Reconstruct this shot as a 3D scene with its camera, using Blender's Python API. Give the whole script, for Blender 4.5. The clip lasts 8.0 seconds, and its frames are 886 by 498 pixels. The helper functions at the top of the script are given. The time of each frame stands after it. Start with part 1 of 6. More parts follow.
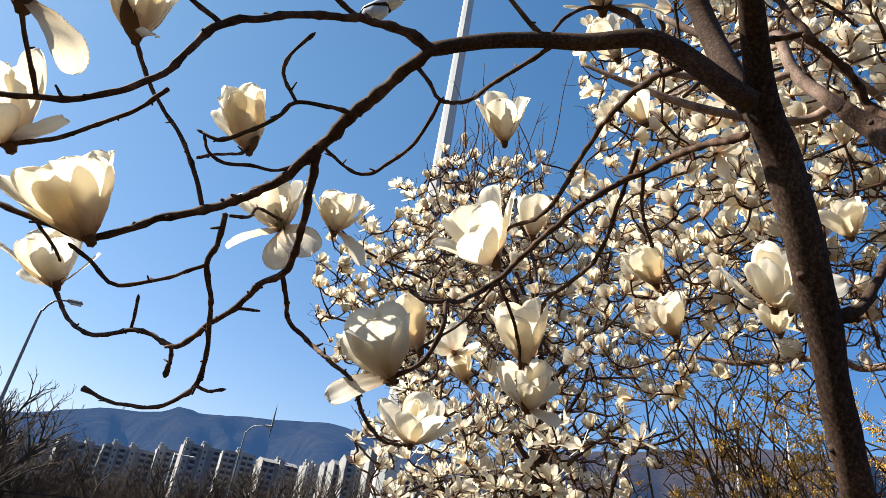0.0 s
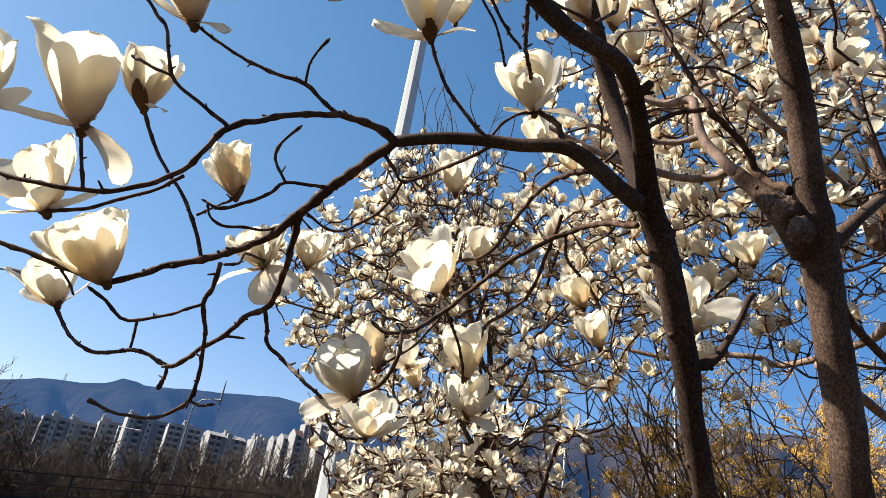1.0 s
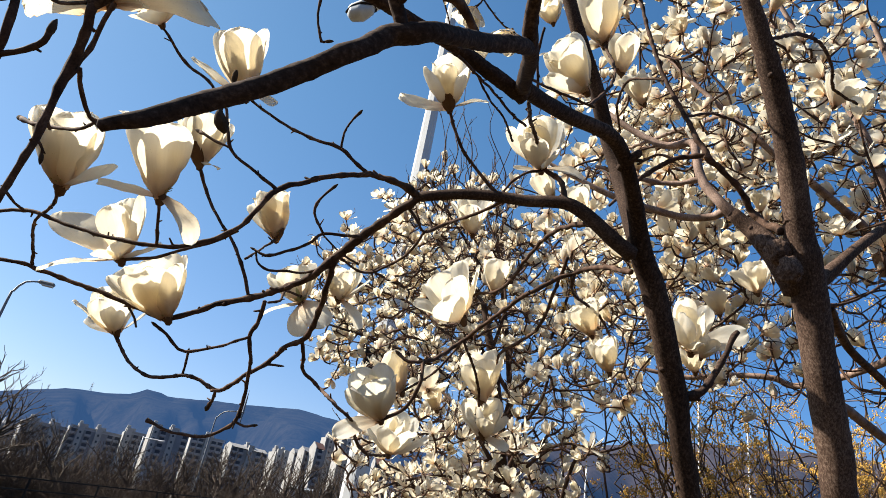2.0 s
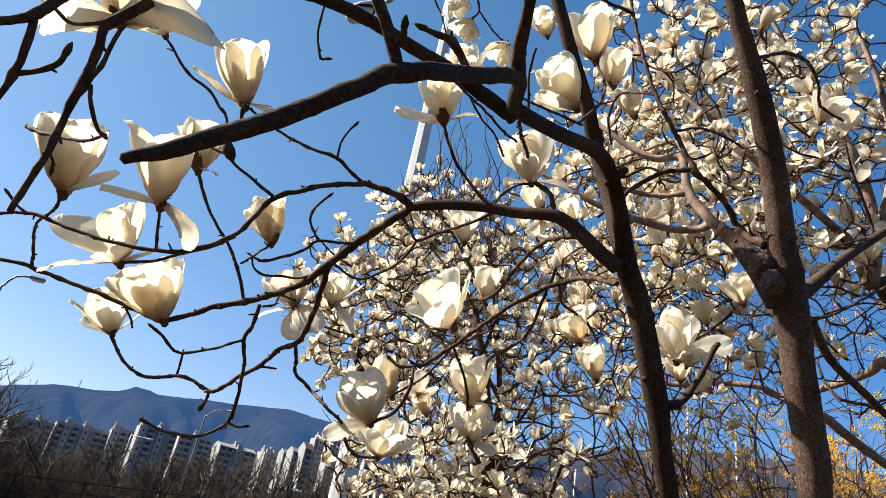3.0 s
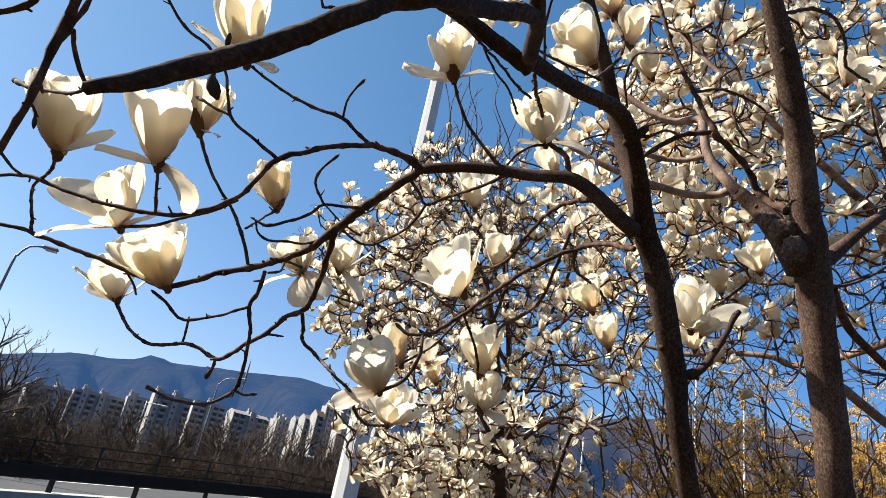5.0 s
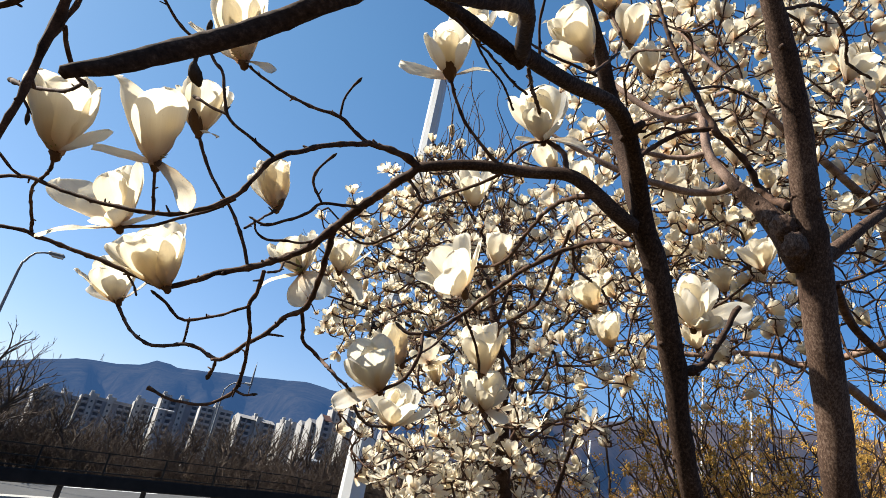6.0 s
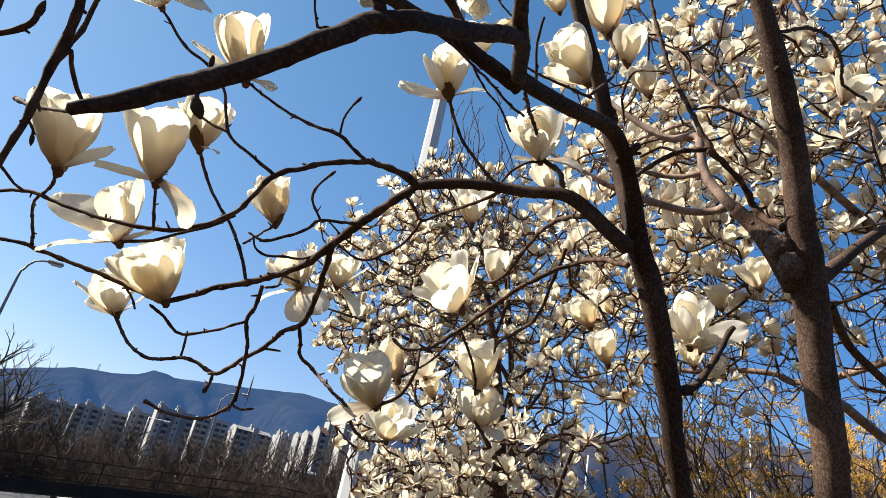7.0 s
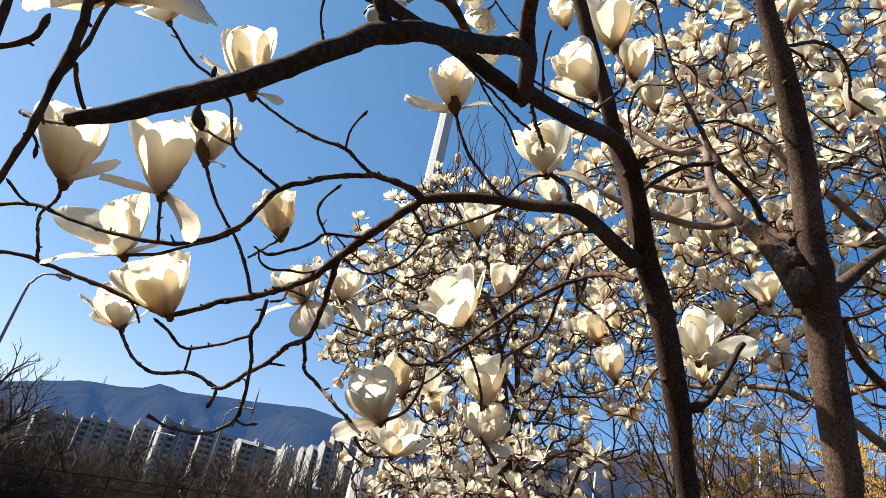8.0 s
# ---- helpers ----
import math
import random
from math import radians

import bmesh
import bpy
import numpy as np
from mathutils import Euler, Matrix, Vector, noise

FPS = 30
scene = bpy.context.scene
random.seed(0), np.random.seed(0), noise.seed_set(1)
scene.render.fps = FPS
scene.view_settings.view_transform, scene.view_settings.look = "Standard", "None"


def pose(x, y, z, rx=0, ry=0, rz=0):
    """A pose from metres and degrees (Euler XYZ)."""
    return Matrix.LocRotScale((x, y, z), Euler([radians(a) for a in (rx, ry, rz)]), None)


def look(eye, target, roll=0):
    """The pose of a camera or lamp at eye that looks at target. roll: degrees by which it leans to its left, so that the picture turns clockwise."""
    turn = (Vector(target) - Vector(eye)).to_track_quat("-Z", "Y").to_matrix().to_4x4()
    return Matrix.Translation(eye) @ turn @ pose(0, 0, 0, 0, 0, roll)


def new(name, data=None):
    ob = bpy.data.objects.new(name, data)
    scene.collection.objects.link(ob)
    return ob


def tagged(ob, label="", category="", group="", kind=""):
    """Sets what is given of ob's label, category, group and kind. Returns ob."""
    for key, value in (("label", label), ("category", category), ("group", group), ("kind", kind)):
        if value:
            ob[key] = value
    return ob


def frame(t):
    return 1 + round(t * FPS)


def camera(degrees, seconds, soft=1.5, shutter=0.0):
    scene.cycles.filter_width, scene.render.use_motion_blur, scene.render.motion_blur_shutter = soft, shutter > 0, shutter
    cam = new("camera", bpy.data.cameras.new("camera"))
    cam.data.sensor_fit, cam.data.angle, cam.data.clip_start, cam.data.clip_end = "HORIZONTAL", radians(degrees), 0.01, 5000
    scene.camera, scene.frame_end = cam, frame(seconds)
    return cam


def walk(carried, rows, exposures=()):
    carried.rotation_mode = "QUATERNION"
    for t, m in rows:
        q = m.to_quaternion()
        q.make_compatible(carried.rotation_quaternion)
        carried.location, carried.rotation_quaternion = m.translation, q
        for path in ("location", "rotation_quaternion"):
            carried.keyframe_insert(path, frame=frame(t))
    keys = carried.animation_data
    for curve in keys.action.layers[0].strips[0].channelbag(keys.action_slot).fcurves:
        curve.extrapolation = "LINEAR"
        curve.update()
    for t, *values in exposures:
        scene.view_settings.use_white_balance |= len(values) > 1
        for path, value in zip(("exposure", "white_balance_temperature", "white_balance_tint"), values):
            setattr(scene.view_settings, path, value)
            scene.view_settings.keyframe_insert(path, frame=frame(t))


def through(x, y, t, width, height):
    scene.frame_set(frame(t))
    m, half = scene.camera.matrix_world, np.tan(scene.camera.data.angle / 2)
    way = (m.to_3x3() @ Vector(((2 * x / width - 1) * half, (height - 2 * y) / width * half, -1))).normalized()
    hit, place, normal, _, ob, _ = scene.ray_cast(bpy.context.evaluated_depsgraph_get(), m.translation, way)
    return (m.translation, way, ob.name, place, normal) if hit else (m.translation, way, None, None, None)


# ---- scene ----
cam = camera(70.0, 8.0, soft=0.0)
PATH = [
    (0, (-0.001, 0.291, 1.698), (-0.124, 2.090, 2.563), 9.14),
    (0.2, (-0.029, 0.258, 1.702), (-0.073, 2.060, 2.568), 8.40),
    (0.5, (-0.038, 0.214, 1.701), (-0.039, 2.063, 2.463), 9.47),
    (0.8, (-0.012, 0.152, 1.708), (-0.051, 1.961, 2.560), 9.30),
    (1, (-0.008, 0.111, 1.713), (0.017, 1.934, 2.534), 8.97),
    (1.2, (-0.001, 0.081, 1.710), (0.044, 1.890, 2.561), 8.60),
    (1.4, (-0.001, 0.058, 1.707), (0.034, 1.872, 2.547), 9.00),
    (1.5, (-0.007, 0.044, 1.709), (0.014, 1.864, 2.537), 8.97),
    (1.7, (-0.011, 0.022, 1.708), (-0.035, 1.841, 2.540), 9.34),
    (2.8, (-0.008, -0.033, 1.703), (-0.061, 1.760, 2.587), 10.92),
    (3, (-0.009, -0.029, 1.704), (-0.037, 1.777, 2.563), 10.90),
    (3.2, (-0.009, -0.021, 1.703), (-0.026, 1.793, 2.543), 10.70),
    (3.5, (0.001, -0.017, 1.706), (0.001, 1.797, 2.547), 10.28),
    (3.8, (-0.001, 0.001, 1.706), (0.008, 1.857, 2.450), 10.90),
    (4, (-0.004, -0.003, 1.705), (-0.007, 1.835, 2.493), 11.26),
    (4.2, (-0.006, -0.005, 1.709), (-0.037, 1.814, 2.537), 11.20),
    (4.5, (-0.009, -0.001, 1.708), (-0.054, 1.841, 2.485), 11.16),
    (4.7, (-0.009, 0.001, 1.710), (-0.047, 1.846, 2.478), 11.00),
    (5.8, (-0.006, 0.006, 1.707), (-0.064, 1.847, 2.483), 11.10),
    (6, (0.001, 0.006, 1.705), (-0.056, 1.849, 2.482), 10.80),
    (6.5, (0.002, -0.004, 1.710), (-0.063, 1.814, 2.540), 11.09),
    (6.8, (0.001, -0.003, 1.711), (-0.075, 1.828, 2.509), 11.60),
    (7, (0.003, -0.004, 1.709), (-0.059, 1.822, 2.521), 11.48),
    (7.2, (0.003, 0.000, 1.712), (-0.048, 1.824, 2.528), 11.30),
    (7.5, (0.006, 0.001, 1.710), (-0.052, 1.822, 2.534), 11.38),
    (7.7, (0.002, 0.003, 1.714), (-0.068, 1.818, 2.548), 11.70),
    (8, (0.003, 0.002, 1.712), (-0.086, 1.811, 2.560), 11.95),
]
walk(cam, [(t, look(eye, target, roll)) for t, eye, target, roll in PATH])

# ---- sky, sun ----
SUN_AZ, SUN_EL = radians(-85), radians(41)   # clockwise from +y, and height
world = bpy.data.worlds.new("sky")
scene.world = world
world.use_nodes = True
wn, wl = world.node_tree.nodes, world.node_tree.links
wn.clear()
sky = wn.new("ShaderNodeTexSky")
sky.sky_type = "NISHITA"
sky.sun_disc = False
sky.sun_elevation, sky.sun_rotation = SUN_EL, SUN_AZ
sky.air_density, sky.dust_density, sky.ozone_density = 1.0, 0.45, 2.6
back = wn.new("ShaderNodeBackground")
back.inputs["Strength"].default_value = 0.094
wout = wn.new("ShaderNodeOutputWorld")
# a very clear, dry spring sky: deeper away from the sun
deep = wn.new("ShaderNodeGamma")
deep.inputs["Gamma"].default_value = 0.90
rich = wn.new("ShaderNodeHueSaturation")
rich.inputs["Saturation"].default_value = 1.23
wl.new(sky.outputs[0], deep.inputs["Color"])
wl.new(deep.outputs[0], rich.inputs["Color"])
clear = wn.new("ShaderNodeMix")
clear.data_type, clear.blend_type = "RGBA", "MULTIPLY"
clear.inputs["Factor"].default_value = 1.0
way_up, split, tone = wn.new("ShaderNodeTexCoord"), wn.new("ShaderNodeSeparateXYZ"), wn.new("ShaderNodeValToRGB")
wl.new(way_up.outputs["Generated"], split.inputs[0])
wl.new(split.outputs["Z"], tone.inputs["Fac"])
for e, (at, c) in zip(tone.color_ramp.elements, ((0.08, (0.69, 0.63, 0.69)), (0.62, (0.76, 0.79, 0.72)))):
    e.position, e.color = at, (*c, 1)
wl.new(tone.outputs["Color"], clear.inputs["B"])
wl.new(rich.outputs[0], clear.inputs["A"])
sunward, turn, side = wn.new("ShaderNodeVectorMath"), wn.new("ShaderNodeMath"), wn.new("ShaderNodeValToRGB")
sunward.operation, turn.operation = "DOT_PRODUCT", "MULTIPLY_ADD"
sunward.inputs[1].default_value = (math.sin(SUN_AZ), math.cos(SUN_AZ), 0)
turn.inputs[1].default_value = turn.inputs[2].default_value = 0.5
wl.new(way_up.outputs["Generated"], sunward.inputs[0])
wl.new(sunward.outputs["Value"], turn.inputs[0])
wl.new(turn.outputs[0], side.inputs["Fac"])
side.color_ramp.elements.new(0.62)
for e, (at, c) in zip(side.color_ramp.elements, ((0.30, (0.49, 0.67, 0.82)), (0.62, (0.80, 0.82, 0.85)), (0.90, (0.93, 0.89, 0.84)))):
    e.position, e.color = at, (*c, 1)
deeper = wn.new("ShaderNodeMix")
deeper.data_type, deeper.blend_type = "RGBA", "MULTIPLY"
deeper.inputs["Factor"].default_value = 1.0
wl.new(clear.outputs["Result"], deeper.inputs["A"])
wl.new(side.outputs["Color"], deeper.inputs["B"])
wl.new(deeper.outputs["Result"], back.inputs["Color"])
wl.new(back.outputs[0], wout.inputs["Surface"])
sun_way = Vector((math.sin(SUN_AZ) * math.cos(SUN_EL), math.cos(SUN_AZ) * math.cos(SUN_EL), math.sin(SUN_EL)))
sun = new("sun", bpy.data.lights.new("sun", "SUN"))
sun.data.energy, sun.data.angle, sun.data.color = 3.35, radians(0.53), (1.0, 0.94, 0.82)
sun.matrix_world = look(sun_way * 50, (0, 0, 0))
scene.view_settings.exposure = 1.80


# ---- materials ----
def material(name):
    m = bpy.data.materials.new(name)
    m.use_nodes = True
    nt = m.node_tree
    bs = nt.nodes["Principled BSDF"]
    return m, nt, bs


def coords(nt, scale=(1, 1, 1), kind="Object"):
    tc, mp = nt.nodes.new("ShaderNodeTexCoord"), nt.nodes.new("ShaderNodeMapping")
    mp.inputs["Scale"].default_value = scale
    nt.links.new(tc.outputs[kind], mp.inputs["Vector"])
    return mp.outputs[0]


def noise_tex(nt, vec, scale, detail=4, rough=0.6):
    n = nt.nodes.new("ShaderNodeTexNoise")
    n.inputs["Scale"].default_value, n.inputs["Detail"].default_value, n.inputs["Roughness"].default_value = scale, detail, rough
    if vec is not None:
        nt.links.new(vec, n.inputs["Vector"])
    return n.outputs["Fac"]


def ramp(nt, fac, stops):
    r = nt.nodes.new("ShaderNodeValToRGB")
    el = r.color_ramp.elements
    while len(el) < len(stops):
        el.new(0.5)
    for e, (pos, col) in zip(el, stops):
        e.position, e.color = pos, (*col, 1)
    nt.links.new(fac, r.inputs["Fac"])
    return r.outputs["Color"]


def mix(nt, fac, a, b, how="MIX"):
    m = nt.nodes.new("ShaderNodeMix")
    m.data_type, m.blend_type = "RGBA", how
    for sock, v in ((m.inputs["Factor"], fac), (m.inputs["A"], a), (m.inputs["B"], b)):
        if isinstance(v, (int, float)):
            sock.default_value = v
        elif isinstance(v, tuple):
            sock.default_value = (*v, 1)
        else:
            nt.links.new(v, sock)
    return m.outputs["Result"]


def bump(nt, bs, height, strength=0.4, dist=0.002):
    b = nt.nodes.new("ShaderNodeBump")
    b.inputs["Strength"].default_value, b.inputs["Distance"].default_value = strength, dist
    nt.links.new(height, b.inputs["Height"])
    nt.links.new(b.outputs[0], bs.inputs["Normal"])


def rough_mat(name, stops, scale, rough=0.8, detail_scale=None, bump_by=0.3, dist=0.002, spec=0.3, stretch=(1, 1, 1), fine=0.35):
    """Two scales of noise through a ramp, with fine relief."""
    m, nt, bs = material(name)
    v = coords(nt, stretch)
    big, small = noise_tex(nt, v, scale), noise_tex(nt, v, detail_scale or scale * 9, 5, 0.7)
    f = nt.nodes.new("ShaderNodeMix")
    f.inputs["Factor"].default_value = fine
    nt.links.new(big, f.inputs["A"])
    nt.links.new(small, f.inputs["B"])
    nt.links.new(ramp(nt, f.outputs["Result"], stops), bs.inputs["Base Color"])
    bs.inputs["Roughness"].default_value = rough
    bs.inputs["Specular IOR Level"].default_value = spec
    if bump_by:
        bump(nt, bs, noise_tex(nt, v, (detail_scale or scale * 9) * 0.7, 2, 0.5), bump_by, dist)
    return m


BARK = rough_mat("bark", [(0.36, (0.018, 0.011, 0.008)), (0.50, (0.075, 0.046, 0.033)), (0.64, (0.20, 0.138, 0.105))], 9, 0.9, 340, 0.6, 0.0007, 0.1, (1, 1, 0.5), 0.62)
# lighter bark for limbs standing in the sun: sunlight painted into the colour
BARK_SUNLIT = rough_mat("sunlit_bark", [(0.35, (0.060, 0.036, 0.027)), (0.50, (0.22, 0.145, 0.11)), (0.66, (0.42, 0.30, 0.24))], 30, 0.75, 400, 0.3, 0.0002, 0.2, (1, 1, 0.6), 0.45)
TWIG = rough_mat("twig_bark", [(0.34, (0.014, 0.0085, 0.006)), (0.53, (0.084, 0.047, 0.031)), (0.72, (0.24, 0.15, 0.105))], 60, 0.8, 700, 0.5, 0.0002, 0.12)
BUD = rough_mat("bud_fur", [(0.3, (0.028, 0.018, 0.012)), (0.7, (0.095, 0.068, 0.045))], 200, 0.95, 1500, 0.6, 0.0005, 0.1)
SCALE = rough_mat("bud_scale", [(0.3, (0.055, 0.028, 0.014)), (0.7, (0.18, 0.095, 0.045))], 150, 0.9, 1200, 0.5, 0.0005, 0.15)
PISTIL = rough_mat("pistil_green", [(0.3, (0.25, 0.24, 0.07)), (0.7, (0.42, 0.36, 0.16))], 300, 0.7, 900, 0.3, 0.0004)


def petal_mat(name, tip, cream, base, worn=0.0, through=0.5):
    m, nt, bs = material(name)
    uv = nt.nodes.new("ShaderNodeUVMap")
    sep = nt.nodes.new("ShaderNodeSeparateXYZ")
    nt.links.new(uv.outputs[0], sep.inputs[0])
    # length along the petal, made uneven
    n = noise_tex(nt, coords(nt, (1, 1, 1)), 55, 3)
    ad = nt.nodes.new("ShaderNodeMath")
    ad.operation = "MULTIPLY_ADD"
    nt.links.new(n, ad.inputs[0])
    ad.inputs[1].default_value = 0.16
    sb = nt.nodes.new("ShaderNodeMath")
    sb.operation = "SUBTRACT"
    nt.links.new(sep.outputs["Y"], sb.inputs[0])
    sb.inputs[1].default_value = 0.08
    nt.links.new(sb.outputs[0], ad.inputs[2])
    col = ramp(nt, ad.outputs[0], [(0.04, base), (0.18, tuple(0.45 * a + 0.55 * b for a, b in zip(base, cream))), (0.46, cream), (0.85, tip)])
    # veins that run along
    mp = nt.nodes.new("ShaderNodeMapping")
    mp.inputs["Scale"].default_value = (26, 1.5, 1)
    nt.links.new(uv.outputs[0], mp.inputs["Vector"])
    vein = noise_tex(nt, mp.outputs[0], 1.0, 3)
    col = mix(nt, ramp(nt, vein, [(0.35, (0.30, 0.30, 0.30)), (0.65, (0, 0, 0))]), col, tuple(0.86 * c for c in cream))
    # brown bruises
    spot = noise_tex(nt, coords(nt, (1, 1, 1)), 90, 2)
    col = mix(nt, ramp(nt, spot, [(0.70 - worn, (0, 0, 0)), (0.76 - worn, (0.7, 0.7, 0.7))]), col, (0.33, 0.20, 0.10))
    if worn:   # withered orange-brown rims
        rim = nt.nodes.new("ShaderNodeMath")
        rim.operation = "MULTIPLY_ADD"
        off = nt.nodes.new("ShaderNodeMath")
        off.operation = "COMPARE"
        nt.links.new(sep.outputs["X"], off.inputs[0])
        off.inputs[1].default_value, off.inputs[2].default_value = 0.5, 0.478
        nt.links.new(off.outputs[0], rim.inputs[0])
        rim.inputs[1].default_value = -0.22
        nt.links.new(noise_tex(nt, coords(nt, (1, 1, 1)), 28, 2), rim.inputs[2])
        col = mix(nt, ramp(nt, rim.outputs[0], [(0.46, (0, 0, 0)), (0.54, (0.9, 0.9, 0.9))]), col, (0.36, 0.17, 0.05))
    nt.links.new(col, bs.inputs["Base Color"])
    bs.inputs["Roughness"].default_value = 0.5
    bs.inputs["Specular IOR Level"].default_value = 0.25
    bump(nt, bs, vein, 0.25, 0.0006)
    tr = nt.nodes.new("ShaderNodeBsdfTranslucent")
    nt.links.new(mix(nt, 1.0, col, (1.0, 0.955, 0.85), "MULTIPLY"), tr.inputs["Color"])
    mx = nt.nodes.new("ShaderNodeMixShader")
    mx.inputs[0].default_value = through
    nt.links.new(bs.outputs[0], mx.inputs[1])
    nt.links.new(tr.outputs[0], mx.inputs[2])
    nt.links.new(mx.outputs[0], nt.nodes["Material Output"].inputs["Surface"])
    return m


PETAL = petal_mat("petal", (0.835, 0.80, 0.715), (0.825, 0.765, 0.64), (0.62, 0.38, 0.24), 0.0, 0.63)
PETAL_WORN = petal_mat("petal_worn", (0.87, 0.82, 0.71), (0.84, 0.75, 0.59), (0.45, 0.25, 0.13), 0.05, 0.56)
BARK_DARK = rough_mat("dark_bark", [(0.34, (0.012, 0.0075, 0.0055)), (0.51, (0.050, 0.031, 0.023)), (0.68, (0.15, 0.10, 0.075))], 12, 0.9, 340, 0.5, 0.0006, 0.1, (1, 1, 1.35), 0.58)
BARK_MID = rough_mat("brown_bark", [(0.36, (0.012, 0.007, 0.005)), (0.50, (0.046, 0.028, 0.020)), (0.66, (0.14, 0.094, 0.070))], 9, 0.9, 340, 0.5, 0.0006, 0.1, (1, 1, 0.6), 0.62)
MATS = {"bark": BARK, "mid": BARK_MID, "dark": BARK_DARK, "twig": TWIG, "pale": BARK_SUNLIT}


# ---- building blocks ----
def smooth(me):
    me.polygons.foreach_set("use_smooth", [True] * len(me.polygons))
    return me


def mesh_of(name, verts, faces, mat, shade=True):
    me = bpy.data.meshes.new(name)
    me.from_pydata([tuple(v) for v in verts], [], faces)
    me.materials.append(mat)
    if shade:
        smooth(me)
    return me


def thing(name, base, label, category, group="", kind=""):
    ob = new(name)
    ob.empty_display_size = 0.1
    ob.location = base
    return tagged(ob, label, category, group, kind)


def under(parent, ob):
    """Hang a part whose mesh is given in world metres under a thing."""
    ob.parent = parent
    ob.matrix_parent_inverse = Matrix.Translation(-Vector(parent.location))
    return ob


def part(name, me, parent, label=""):
    ob = under(parent, new(name, me))
    return tagged(ob, label) if label else ob


def bm_mesh(name, bm, mat, shade=False):
    me = bpy.data.meshes.new(name)
    bm.to_mesh(me)
    bm.free()
    me.materials.append(mat)
    return smooth(me) if shade else me


def box_bm(bm, size, m, bevel=0.0):
    r = bmesh.ops.create_cube(bm, size=1.0, matrix=m @ Matrix.Diagonal((*size, 1)))
    if bevel:
        edges = list({e for v in r["verts"] for e in v.link_edges})
        bmesh.ops.bevel(bm, geom=edges, offset=bevel, segments=1, affect="EDGES")


def box(name, size, m, mat, bevel=0.0):
    bm = bmesh.new()
    box_bm(bm, size, m, bevel)
    return bm_mesh(name, bm, mat)


def spline(ctrl, step):
    """A smooth line through control points (x, y, z, radius), about every step metres."""
    c = [np.array(p, float) for p in ctrl]
    c = [2 * c[0] - c[1]] + c + [2 * c[-1] - c[-2]]
    out = []
    for a, b, d, e in zip(c, c[1:], c[2:], c[3:]):
        n = max(2, int(np.linalg.norm((d - b)[:3]) / step))
        for k in range(n):
            t = k / n
            q = 0.5 * (2 * b + (d - a) * t + (2 * a - 5 * b + 4 * d - e) * t * t + (3 * b - a - 3 * d + e) * t ** 3)
            q[3] = b[3] + (d[3] - b[3]) * t
            out.append(q)
    out.append(c[-2])
    return out


def tube_into(verts, faces, line, sides, lump=0.0, freq=60.0, rng=None, knots=0.0, blunt=True, caps=True):
    """Add a tapered, lumpy tube along line to lists of corners and faces."""
    pts = [Vector(p[:3]) for p in line]
    way = (pts[1] - pts[0]).normalized()
    side = way.orthogonal().normalized()
    run, nodes, at = 0.0, [], 0.02
    if knots and rng:
        total = sum((b - a).length for a, b in zip(pts, pts[1:]))
        while at < total:
            nodes.append(at)
            at += rng.uniform(0.6, 1.4) * knots
    first = len(verts)
    for i, (p, q) in enumerate(zip(pts, line)):
        if i:
            run += (p - pts[i - 1]).length
        nxt = pts[min(i + 1, len(pts) - 1)] - pts[max(i - 1, 0)]
        if nxt.length > 1e-9:
            nxt.normalize()
            side = (side - nxt * side.dot(nxt)).normalized()
            way = nxt
        other = way.cross(side)
        r = q[3]
        for s in nodes:
            r *= 1 + 0.30 * math.exp(-(((run - s) / (0.9 * q[3] + 0.001)) ** 2))
        for k in range(sides):
            a = 2 * math.pi * k / sides
            o = side * math.cos(a) + other * math.sin(a)
            rr = r * (1 + lump * noise.noise((p + o * r) * freq)) if lump else r
            verts.append(p + o * rr)
    n = len(line)
    for i in range(n - 1):
        for k in range(sides):
            a, b = first + i * sides + k, first + i * sides + (k + 1) % sides
            faces.append((a, b, b + sides, a + sides))
    for ring, p, sign in ((0, pts[0], -1), (n - 1, pts[-1], 1)) if caps else ():
        c = len(verts)
        d = (pts[1] - pts[0]).normalized() if ring == 0 else (pts[-1] - pts[-2]).normalized()
        verts.append(p + d * sign * line[ring][3] * (0.55 if blunt else 0.1))
        for k in range(sides):
            a, b = first + ring * sides + k, first + ring * sides + (k + 1) % sides
            faces.append((b, a, c) if ring == 0 else (a, b, c))


